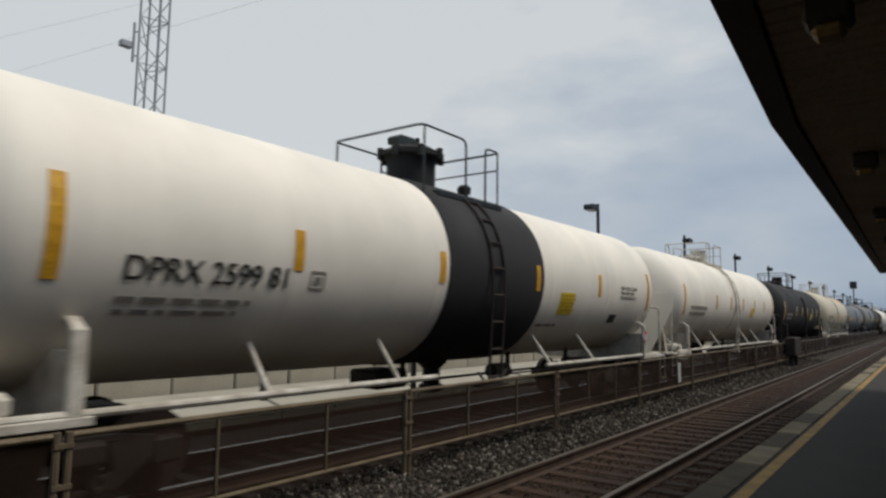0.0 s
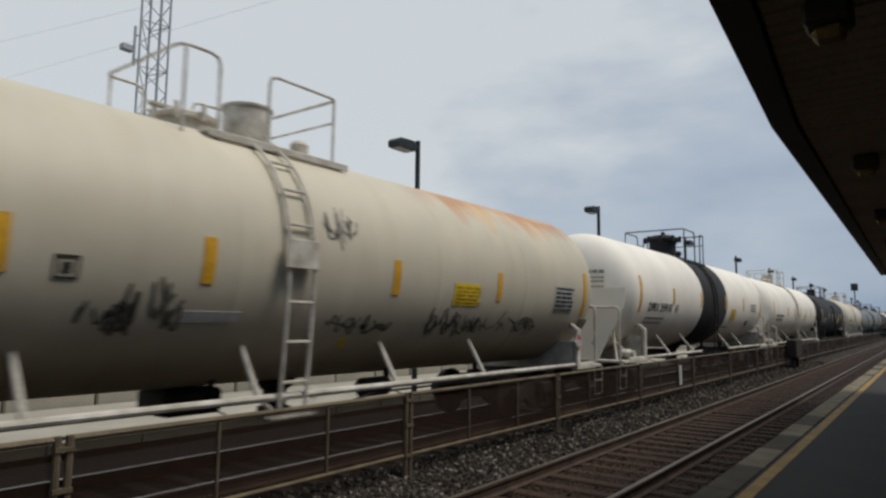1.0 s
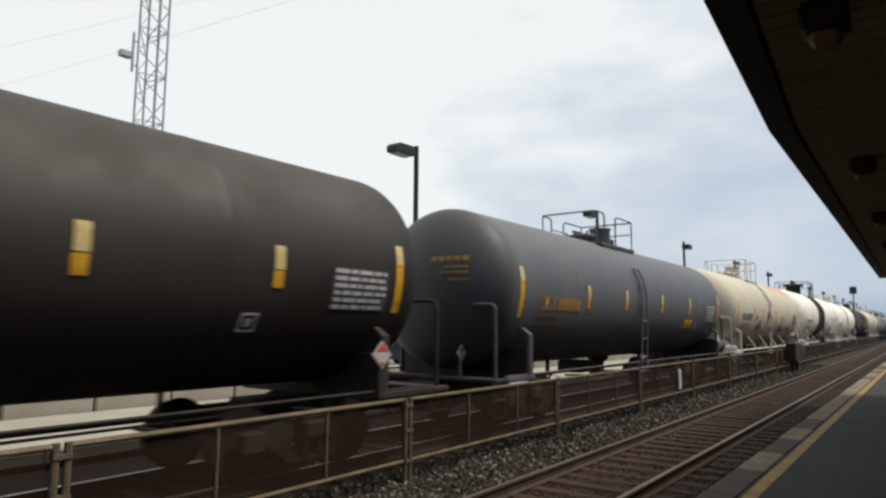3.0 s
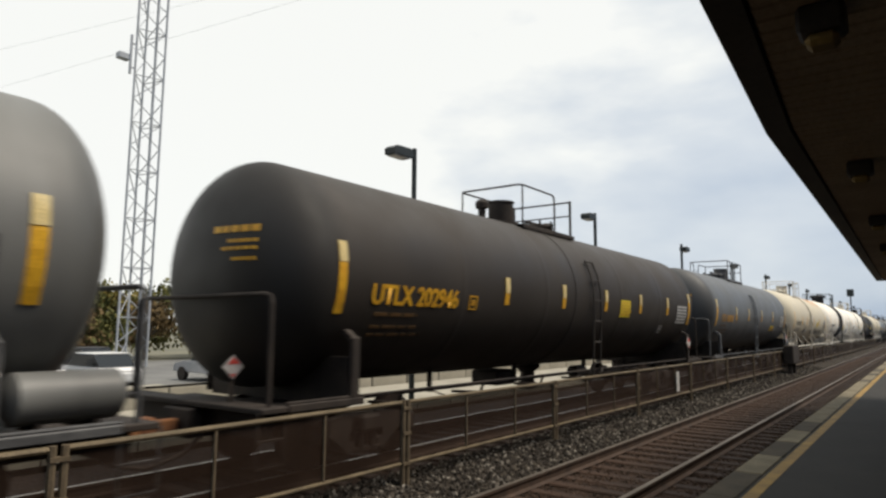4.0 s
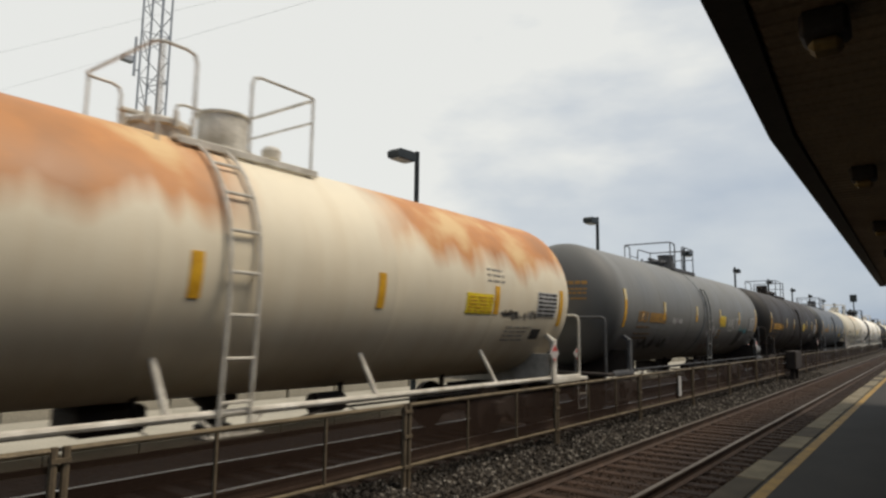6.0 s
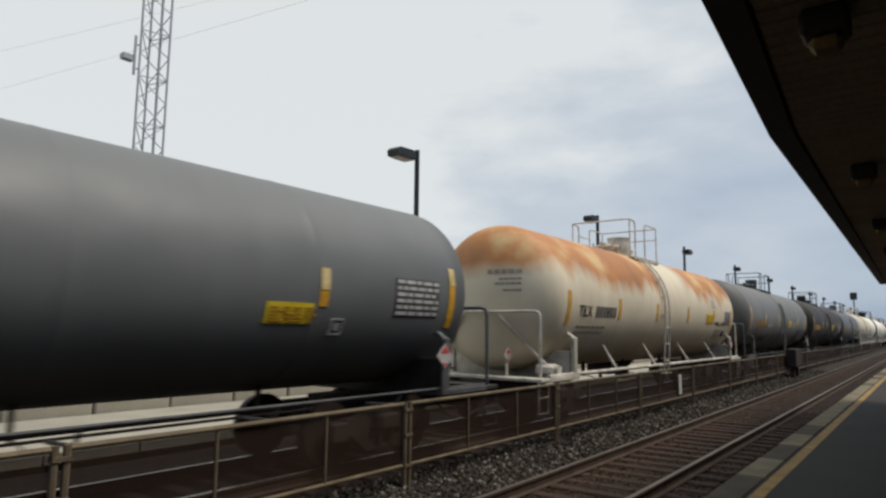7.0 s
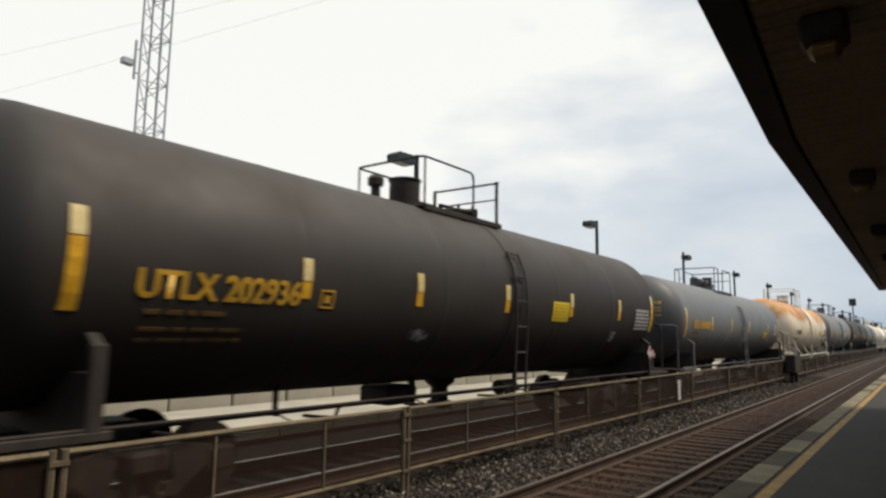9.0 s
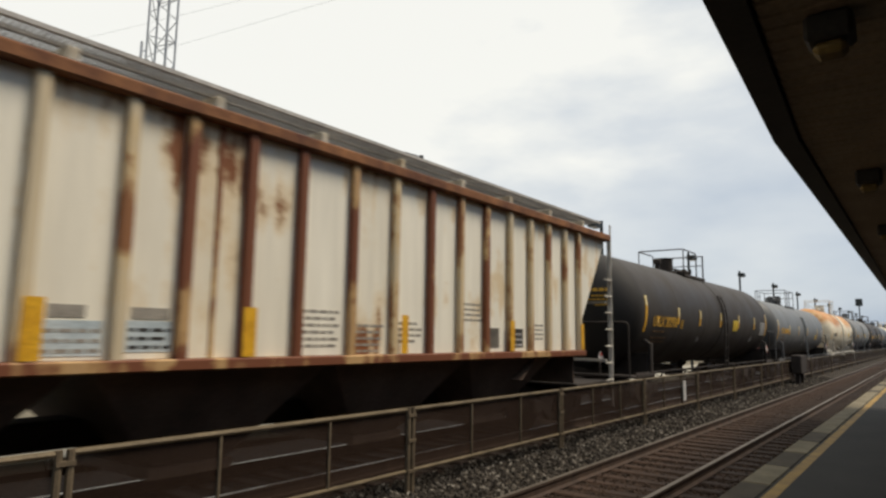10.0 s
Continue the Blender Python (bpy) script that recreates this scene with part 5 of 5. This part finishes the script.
    # sloping ends
    for q in (-1, 1):
        bm = bmesh.new()
        plate(bm, [(q * (e - 0.22), -HW + 0.06, ZT), (q * (e - 0.22), HW - 0.06, ZT), (q * (e - 0.22), HW - 0.06, 4.05), (q * (e - 3.9), HW - 0.06, 1.30), (q * (e - 3.9), -HW + 0.06, 1.30), (q * (e - 0.22), -HW + 0.06, 4.05)][2:], (q * 0.03, 0, 0))
        plate(bm, [(q * (e - 0.22), -HW + 0.06, ZT), (q * (e - 0.22), HW - 0.06, ZT), (q * (e - 0.22), HW - 0.06, 4.05), (q * (e - 0.22), -HW + 0.06, 4.05)], (q * 0.03, 0, 0))
        # the shade under the slope is put into the dark colour of sheet and bulkhead
        part("slope_sheet", bm, POCKET, car, "sloping end sheet with shade in its dark colour")
        part("bulkhead", box(bmesh.new(), *sorted((q * (e - 1.66), q * (e - 1.61))), -HW + 0.10, HW - 0.10, 1.13, 2.96, 0.01), POCKET, car, "end bulkhead with shade in its dark colour")
        bm = bmesh.new()
        for s in (-1, 1):
            box(bm, *sorted((q * (e - 0.05), q * (e - 0.11))), s * (HW + 0.08) - 0.03, s * (HW + 0.08) + 0.03, 1.0, ZT, 0.01)
            box(bm, *sorted((q * (e - 1.2), q * (e - 1.1))), s * 0.75 - 0.05, s * 0.75 + 0.05, 1.0, 3.3, 0.01)
        for z in (1.55, 2.9):
            box(bm, *sorted((q * (e - 0.05), q * (e - 0.13))), -HW, HW, z, z + 0.06)
        part("end_frame", bm, WHITE_STEEL, car, "pale steel end posts")
        bm = bmesh.new()
        for k in range(7):
            z = 1.15 + k * 0.38
            rod(bm, (q * (e - 0.08), -HW - 0.14, z), (q * (e - 0.46), -HW - 0.14, z), 0.018, sides=6)
        for dx in (0.08,):
            rod(bm, (q * (e - dx), -HW - 0.13, 0.55), (q * (e - dx), -HW - 0.13, ZT + 0.35), 0.022, sides=6)
        part("end_ladder", bm, WHITE_STEEL, car)
        part("end_deck", box(bmesh.new(), *sorted((q * (e + 0.15), q * (e - 1.6))), -1.55, 1.55, 1.02, 1.12, 0.02), IRON, car)
    # hopper pockets
    for k in range(4):
        x = -e + 4.1 + k * (LEN - 8.2) / 3
        bm = bmesh.new()
        shell = [[bm.verts.new((x + i * w, j * d, z)) for i, j in ((-1, -1), (1, -1), (1, 1), (-1, 1))] for w, d, z in ((1.5, HW - 0.05, ZB - 0.002), (0.45, 0.9, 0.64), (0.52, 0.95, 0.64), (0.52, 0.95, 0.52))]
        for p, q in zip(shell, shell[1:]):
            for k in range(4):
                bm.faces.new((p[k], p[(k + 1) % 4], q[(k + 1) % 4], q[k]))
        bm.faces.new(shell[0])
        bm.faces.new(shell[-1])
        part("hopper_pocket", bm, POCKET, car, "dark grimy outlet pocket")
    part("centre_sill", box(bmesh.new(), -e + 0.2, e - 0.2, -0.28, 0.28, 0.85, 1.15, 0.02), IRON, car)
    # stripes, labels and small stencils on the panels
    y = -HW - 0.004
    for x, w in ((e - 1.62, 0.07), (e - 4.51, 0.07), (e - 7.48, 0.07), (e - 10.12, 0.085), (e - 12.30, 0.085)):
        part("stripe", box(bmesh.new(), x - w, x + w, y - 0.112, y - 0.108, ZB + 0.08, ZB + 0.62), YELLOW, car)
    rnd = random.Random(9)
    for x0, x1, z0, z1, mat, ink in ((-11.45, -10.98, 1.90, 2.20, PALEBLUE, BLACKINK), (-12.23, -11.67, 1.87, 2.19, PALEBLUE, FADED), (-5.14, -4.80, 1.90, 2.24, SMOKE, None), (-4.37, -3.97, 1.90, 2.24, BLACKINK, PALE),
                                     (-12.15, -11.83, 2.215, 2.33, FADED, None), (-11.41, -11.02, 2.215, 2.33, FADED, None)):
        p = part("label", box(bmesh.new(), e + x0, e + x1, y - 0.004, y, z0, z1), mat, car, "small stencilled data label")
        if ink:
            bm = bmesh.new()
            for k in range(3):
                z = z0 + 0.03 + k * (z1 - z0 - 0.05) / 3
                x = e + x0 + 0.03
                while x < e + x1 - 0.05:
                    w = min(rnd.uniform(0.05, 0.16), e + x1 - 0.02 - x)
                    box(bm, x, x + w, y - 0.007, y - 0.0045, z, z + 0.035)
                    x += w + 0.03
            part("label_print", bm, ink, p)
    for x0, x1, z, n in ((-9.45, -8.75, 2.36, 6), (-8.5, -7.9, 2.2, 5), (-7.5, -7.1, 2.25, 4), (-5.9, -5.4, 2.6, 4), (-3.6, -3.2, 2.3, 4)):
        bm = bmesh.new()
        for k in range(n):
            x = e + x0
            while x < e + x1:
                w = rnd.uniform(0.05, 0.15)
                box(bm, x, x + w, y - 0.003, y, z - k * 0.085, z - k * 0.085 + 0.035)
                x += w + 0.03
        tagged(part("stencil", bm, FADED, car, "faint lines of small stencilled words"), kind="stuff")
    running_gear(car, half)


PANELS = [blistered("rust_stained_enamel", (0.82, 0.77, 0.64), (0.20, 0.075, 0.03), 0.30, 21.0), blistered("rust_run_enamel", (0.80, 0.73, 0.58), (0.19, 0.07, 0.028), 0.55, 17.0)]
RIBS = [blistered("rib_enamel_worn", (0.60, 0.50, 0.34), (0.24, 0.105, 0.045), 0.44, 5.0), blistered("rib_enamel_rusty", (0.52, 0.36, 0.20), (0.19, 0.07, 0.032), 0.80, 9.0),
        blistered("rib_enamel_brown", (0.40, 0.24, 0.13), (0.16, 0.056, 0.027), 1.0, 13.0)]
ROOFGREY = worn("weathered_roof_grey", (0.33, 0.32, 0.30), (0.48, 0.465, 0.435), 1.5, 20, 0.7)
# grime on the pockets, painted-in shade on the sloping ends
POCKET = worn("brown_black_grime_and_shade", (0.075, 0.050, 0.036), (0.14, 0.094, 0.067), 1.5, 20, 0.8)
PALEBLUE = worn("pale_blue_label", (0.40, 0.47, 0.50), (0.55, 0.62, 0.64), 4, 30, 0.5)
hopper_car(-130.40)


# ---- beyond the train ----
def lamp_post(x, side):
    t = thing("street_lamp", "dark green steel lamp post with a flat box lantern", "street lamp", pose(x, 11.0, 0.1), "platform lamps")
    part("pole", rod(bmesh.new(), (0, 0, 0), (0, 0, 6.9), 0.075, 0.068, 12), DARK_STEEL, t)
    part("base_plate", box(bmesh.new(), -0.16, 0.16, -0.16, 0.16, 0, 0.05, 0.01), DARK_STEEL, t)
    part("arm", pipe(bmesh.new(), [(0, 0, 6.70), (side * 0.18, 0, 6.70), (side * 0.34, 0, 6.66)], 0.035), DARK_STEEL, t)
    bm = bmesh.new()
    plate(bm, [(side * 0.28, -0.19, 6.54), (side * 0.28, -0.19, 6.73), (side * 0.38, -0.19, 6.79), (side * 0.92, -0.19, 6.77), (side * 1.02, -0.19, 6.69), (side * 1.00, -0.19, 6.54)], (0, 0.38, 0))
    part("lantern", bm, DARK_STEEL, t)
    part("glass", box(bmesh.new(), *sorted((side * 0.42, side * 0.94)), -0.15, 0.15, 6.505, 6.539, 0.01), PALE, t, "pale lamp glass")


for k in range(12):
    lamp_post(13.5 + 12.15 * k, -1 if k < 2 else 1)

t = thing("far_platform", "pale concrete platform beyond the freight train", "platform", kind="structure")
part("deck", box(bmesh.new(), -60, 300, 10.95, 15.5, -0.45, 0.10, 0.02), CONCRETE, t)
for k in range(90):
    part("edge_slab", box(bmesh.new(), -30 + k * 1.5 + 0.01, -28.5 + k * 1.5 - 0.01, 10.80, 11.5, 0.0, 0.18, 0.015), CONCRETE, t)
wall = thing("block_wall", "low wall of pale concrete blocks", "wall", pose(0, 15.6, 0), kind="structure")
bm = box(bmesh.new(), 0.02, 1.88, 0, 0.5, -0.45, 0.62, 0.04)
blk = part("block", bm, CONCRETE, wall)
blk.location.x = -40
for k in range(1, 120):
    ob = share("block", blk.data, wall, pose(-40 + k * 1.9, random.Random(k).uniform(-0.03, 0.03), random.Random(k + 300).uniform(-0.04, 0.04)))
bm = bmesh.new()
bmesh.ops.create_grid(bm, x_segments=1, y_segments=1, size=1, matrix=Matrix.LocRotScale((120, 31, -0.40), None, (260, 14.8, 1)))
tagged(part("car_park", bm, CARPARK := worn("car_park_asphalt", (0.12, 0.12, 0.12), (0.20, 0.20, 0.19), 0.3, 20, 0.9)), "grey asphalt car park", "pavement", kind="structure")


# lattice mast
def tower(x, y):
    t = thing("lattice_tower", "galvanised three-legged lattice radio mast", "lattice tower", pose(x, y, -0.45))
    w, top, bay = 1.02, 46.0, 1.55
    legs = [Vector((w * math.cos(a), w * math.sin(a), 0)) for a in (radians(75), radians(195), radians(315))]
    for p in legs:
        part("leg", rod(bmesh.new(), p, p + Vector((0, 0, top)), 0.075), GALVTOWER, t)
    for i in range(3):
        a, b = legs[i], legs[(i + 1) % 3]
        for k in range(int(top / bay)):
            z = k * bay
            p, q = (a, b) if k % 2 else (b, a)
            part("brace", rod(bmesh.new(), p + Vector((0, 0, z)), q + Vector((0, 0, z + bay)), 0.034, sides=5), GALVTOWER, t)
            if k % 2 == 0:
                part("strut", rod(bmesh.new(), a + Vector((0, 0, z)), b + Vector((0, 0, z)), 0.034, sides=5), GALVTOWER, t)
    part("cable_run", rod(bmesh.new(), (0.3, -0.3, 0), (0.3, -0.3, top), 0.09), GALVTOWER, t, "dark bundle of antenna cables")
    left = Vector((-0.82, 0.57, 0))
    bm = bmesh.new()
    o = legs[1]
    for z in (19.0, 20.6):
        rod(bm, o + Vector((0, 0, z)), o + left * 0.3 + Vector((0, 0, z)), 0.05, sides=6)
    rod(bm, o + left * 0.3 + Vector((0, 0, 18.6)), o + left * 0.3 + Vector((0, 0, 21.2)), 0.09, sides=8)
    box(bm, o.x + left.x - 0.15, o.x + left.x * 0.3, o.y + left.y * 0.3, o.y + left.y + 0.1, 19.5, 19.9, 0.03)
    part("antenna", bm, GALVTOWER, t, "small panel antennas on a stand-off bracket")


tower(21.3, 40.0)

# signal mast far down the line
t = thing("signal_mast", "slim dark railway signal mast with a hooded head", "signal", pose(137, 10.6, 0))
part("mast", rod(bmesh.new(), (0, 0, 0), (0, 0, 8.6), 0.10), DARK_STEEL, t)
part("signal_head", box(bmesh.new(), -0.15, 0.15, -0.55, 0.55, 8.3, 9.6, 0.08), DARK_STEEL, t)

# white marker sign on the fence, black cabinet further on
t = thing("marker_sign", "small white rectangular marker board on the fence", "sign", pose(19.4, FENCE_Y - 0.06, 0))
part("board", box(bmesh.new(), -0.11, 0.11, -0.012, 0.012, 0.35, 0.90, 0.008), PALE, t)
bm = bmesh.new()
for z in (0.45, 0.8):
    box(bm, -0.03, 0.03, 0.0125, 0.07, z - 0.02, z + 0.02)
part("clip", bm, GALV, t)
t = thing("trackside_cabinet", "black trackside equipment cabinet on two legs beside the fence", "cabinet", pose(37.6, 5.66, -0.16))
part("body", box(bmesh.new(), -0.9, 0.9, -0.22, 0.22, 0.62, 1.52, 0.03), IRON, t)
part("door", box(bmesh.new(), -0.84, 0.84, -0.235, -0.222, 0.68, 1.46, 0.004), IRON, t)
for k in (-0.6, 0.6):
    part("leg", box(bmesh.new(), k - 0.07, k + 0.07, -0.1, 0.1, 0, 0.62, 0.01), IRON, t)

canopy_light(3.37, 0.30)
canopy_light(6.74, 0.38)
canopy_light(10.1, 0.42)
canopy_light(13.5, 0.46)

# overhead wires, far off
for k, (a, b) in enumerate((((20.0, 119.7, 28.3), (49.2, -21.1, 34.0)), ((20.3, 123.5, 36.0), (41.4, -2.0, 30.2)))):
    a, b = Vector(a), Vector(b)
    pts = [a.lerp(b, i / 12) - Vector((0, 0, 0.6 * (1 - (i / 6 - 1) ** 2))) for i in range(13)]
    cu = bpy.data.curves.new("overhead_wire", "CURVE")
    cu.dimensions, cu.bevel_depth, cu.bevel_resolution = "3D", 0.010, 1
    sp = cu.splines.new("POLY")
    sp.points.add(len(pts) - 1)
    for q, p in zip(sp.points, pts):
        q.co = (*p, 1)
    cu.materials.append(GALVTOWER)
    tagged(new("overhead_wire", cu), "thin grey overhead wire against the sky", "wire", "overhead wires")


# ---- shrubs and trees beyond the car park ----
def leaf_mat(name, dark, light):
    m, n, l, b = node_mat(name, 0.8, 0, 0.2)
    g = n.new("ShaderNodeNewGeometry")
    l.new(ramp_of(n, l, g.outputs["Random Per Island"], [(0.0, dark), (1.0, light)]).outputs[0], b.inputs["Base Color"])
    return m


LEAVES = [leaf_mat("olive_leaves", (0.05, 0.06, 0.02), (0.16, 0.15, 0.05)), leaf_mat("yellowing_leaves", (0.10, 0.085, 0.02), (0.27, 0.21, 0.06)), leaf_mat("dry_brown_leaves", (0.07, 0.05, 0.025), (0.19, 0.13, 0.06))]
BARK = worn("grey_bark", (0.05, 0.04, 0.03), (0.12, 0.10, 0.08), 3, 20, 0.9)


def tree(x, y, h, mat, seed):
    rnd = random.Random(seed)
    t = thing("tree", "small broadleaf tree with yellowing autumn leaves" if mat is not LEAVES[0] else "small olive-green broadleaf tree", "tree", pose(x, y, -0.45), "trees beyond the car park")
    bm = bmesh.new()
    rod(bm, (0, 0, 0), (0.1, 0, h * 0.45), 0.035 * h, 0.022 * h, 8)
    tips = []
    for k in range(7):
        a = k * 0.9 + rnd.random()
        z0 = h * rnd.uniform(0.15, 0.45)
        tip = Vector((math.cos(a) * h * rnd.uniform(0.15, 0.36), math.sin(a) * h * rnd.uniform(0.15, 0.36), h * rnd.uniform(0.28, 0.9)))
        rod(bm, (0.05, 0, z0), tip, 0.016 * h, 0.005 * h, 5)
        tips.append(tip)
    part("trunk", bm, BARK, t)
    verts, faces = [], []
    for tip in tips + [Vector((0, 0, h * 0.75))]:
        for k in range(230):
            d = Vector((rnd.gauss(0, 1), rnd.gauss(0, 1), rnd.gauss(0, 0.9)))
            p = tip + d * h * 0.105
            p.z = max(p.z, h * 0.08)
            s = h * rnd.uniform(0.018, 0.040)
            q = Euler((rnd.uniform(0, 6), rnd.uniform(0, 6), rnd.uniform(0, 6))).to_matrix()
            i = len(verts)
            verts += [p + q @ Vector(v) * s for v in ((-1, -0.5, 0), (0.2, -0.8, 0.2), (1, 0.2, 0), (0, 0.9, -0.2))]
            faces.append((i, i + 1, i + 2, i + 3))
    me = bpy.data.meshes.new("crown")
    me.from_pydata(verts, [], faces)
    me.materials.append(mat)
    ob = new("crown", me)
    ob.parent = t


rnd = random.Random(11)
for k in range(50):
    tree(6 + k * 1.9 + rnd.uniform(-0.7, 0.7), 47 + rnd.uniform(-2, 6), rnd.uniform(4.2, 6.4), LEAVES[k % 3], k)


def parked_car(x, y, paint):
    t = thing("parked_car", "parked passenger car in the car park", "car", pose(x, y, -0.40, 0, 0, 90), "parked cars")
    bm = bmesh.new()
    plate(bm, [(-2.1, -0.85, 0.35), (-2.15, -0.85, 0.75), (-2.0, -0.85, 0.92), (1.1, -0.85, 0.92), (2.05, -0.85, 0.78), (2.15, -0.85, 0.4)], (0, 1.7, 0))
    bmesh.ops.bevel(bm, geom=list(bm.edges), offset=0.06, segments=2, affect="EDGES")
    part("body", bm, paint, t)
    bm = bmesh.new()
    plate(bm, [(-1.75, -0.72, 0.92), (-1.3, -0.66, 1.40), (0.2, -0.66, 1.42), (0.95, -0.72, 0.92)], (0, 1.38, 0))
    part("cabin", bm, CARGLASS, t, "dark window glass")
    part("roof", box(bmesh.new(), -1.3, 0.2, -0.66, 0.72, 1.41, 1.46, 0.02), paint, t)
    for a in (-1.3, 1.3):
        for s in (-0.8, 0.8):
            w = part("wheel", rod(bmesh.new(), (a, s - 0.1, 0.32), (a, s + 0.1, 0.32), 0.32, sides=18), IRON, t)


CARGLASS, cgn, cgl, cgb = node_mat("car_window_glass", 0.08, 0, 0.6)
cgb.inputs["Base Color"].default_value = (0.015, 0.018, 0.02, 1)
CARS = [worn("silver_car_paint", (0.40, 0.41, 0.42), (0.5, 0.5, 0.51), 2, 40, 0.3, 0.4, 0.02), worn("white_car_paint", (0.68, 0.68, 0.67), (0.76, 0.76, 0.75), 2, 40, 0.3, 0, 0.02), worn("dark_car_paint", (0.03, 0.03, 0.04), (0.05, 0.05, 0.06), 2, 40, 0.3, 0, 0.02)]
for k in range(16):
    parked_car(2 + k * 2.75, 27.0 if k % 5 else 34.0, CARS[(k * 7) % 3])

# ---- ties, spikes of gravel: the many small pieces ----
for yc, x0, n in ((NEAR_Y, 1.0, 130), (TRAIN_Y, -3.0, 90)):
    base = thing("sleepers", "row of dark creosoted timber ties", "railway ties", pose(0, yc, RAISE if yc > 6 else 0), kind="structure")
    bm = box(bmesh.new(), -0.115, 0.115, -1.28, 1.28, -0.36, -0.165, 0.02)
    first = part("tie", bm, TIE, base)
    first.location.x = x0
    rnd = random.Random(5)
    for k in range(1, n):
        share("tie", first.data, base, pose(x0 + k * 0.535 + rnd.uniform(-0.02, 0.02), rnd.uniform(-0.03, 0.03), rnd.uniform(-0.008, 0.008), 0, 0, rnd.uniform(-1, 1)))


def stones(name, n, area, size, mat, label, seed):
    rnd = random.Random(seed)
    verts, faces = [], []
    x0, x1, y0, y1, zf = area
    shape = [(-1, 0, 0), (1, 0, 0), (0, -1, 0), (0, 1, 0), (0, 0, -1), (0, 0, 1)]
    tri = [(0, 2, 5), (2, 1, 5), (1, 3, 5), (3, 0, 5), (2, 0, 4), (1, 2, 4), (3, 1, 4), (0, 3, 4)]
    for _ in range(n):
        x = x0 + (x1 - x0) * rnd.random() ** 1.8
        y = rnd.uniform(y0, y1)
        s = size * rnd.uniform(0.6, 1.5)
        q = Euler((rnd.uniform(0, 6), rnd.uniform(0, 6), rnd.uniform(0, 6))).to_matrix()
        i = len(verts)
        c = Vector((x, y, zf(y) + s * 0.35))
        verts += [c + q @ Vector((v[0] * s * rnd.uniform(0.7, 1.3), v[1] * s * rnd.uniform(0.6, 1.1), v[2] * s * rnd.uniform(0.5, 0.9))) for v in shape]
        faces += [tuple(i + a for a in f) for f in tri]
    me = bpy.data.meshes.new(name)
    me.from_pydata(verts, [], faces)
    me.materials.append(mat)
    return tagged(new(name, me), label, "gravel", kind="stuff")


stones("gravel", 15000, (2.0, 46.0, 4.95, 6.4, lambda y: -0.14 + 0.12 * min(1, max(0, (y - 5.05) / 1.2))), 0.034, STONE, "loose grey broken stone beside the track", 2)
stones("gravel", 11000, (2.0, 40.0, 2.2, 5.0, lambda y: -0.20), 0.030, BROWNSTONE := leaf_mat("brown_stone", (0.018, 0.0115, 0.008), (0.072, 0.046, 0.032)), "rust-brown broken stone between the ties", 3)


def motions():
    """The train rolls down the line at an even pace."""
    for car, u in TRAIN:
        walk(car, [(t, pose(u + SPEED * t, TRAIN_Y, 0)) for t in (0.0, 2.5, 5.0, 7.5, 10.0)])
    near = {car.name for car, u in TRAIN if u < 20}
    turn = math.degrees(SPEED / 0.455)
    for wheelset, a in SPIN:
        if wheelset.parent.parent.name in near:
            walk(wheelset, [(k / FPS, pose(a, 0, 0.455, 0, turn * k / FPS % 360, 0)) for k in range(10 * FPS + 1)])


motions()
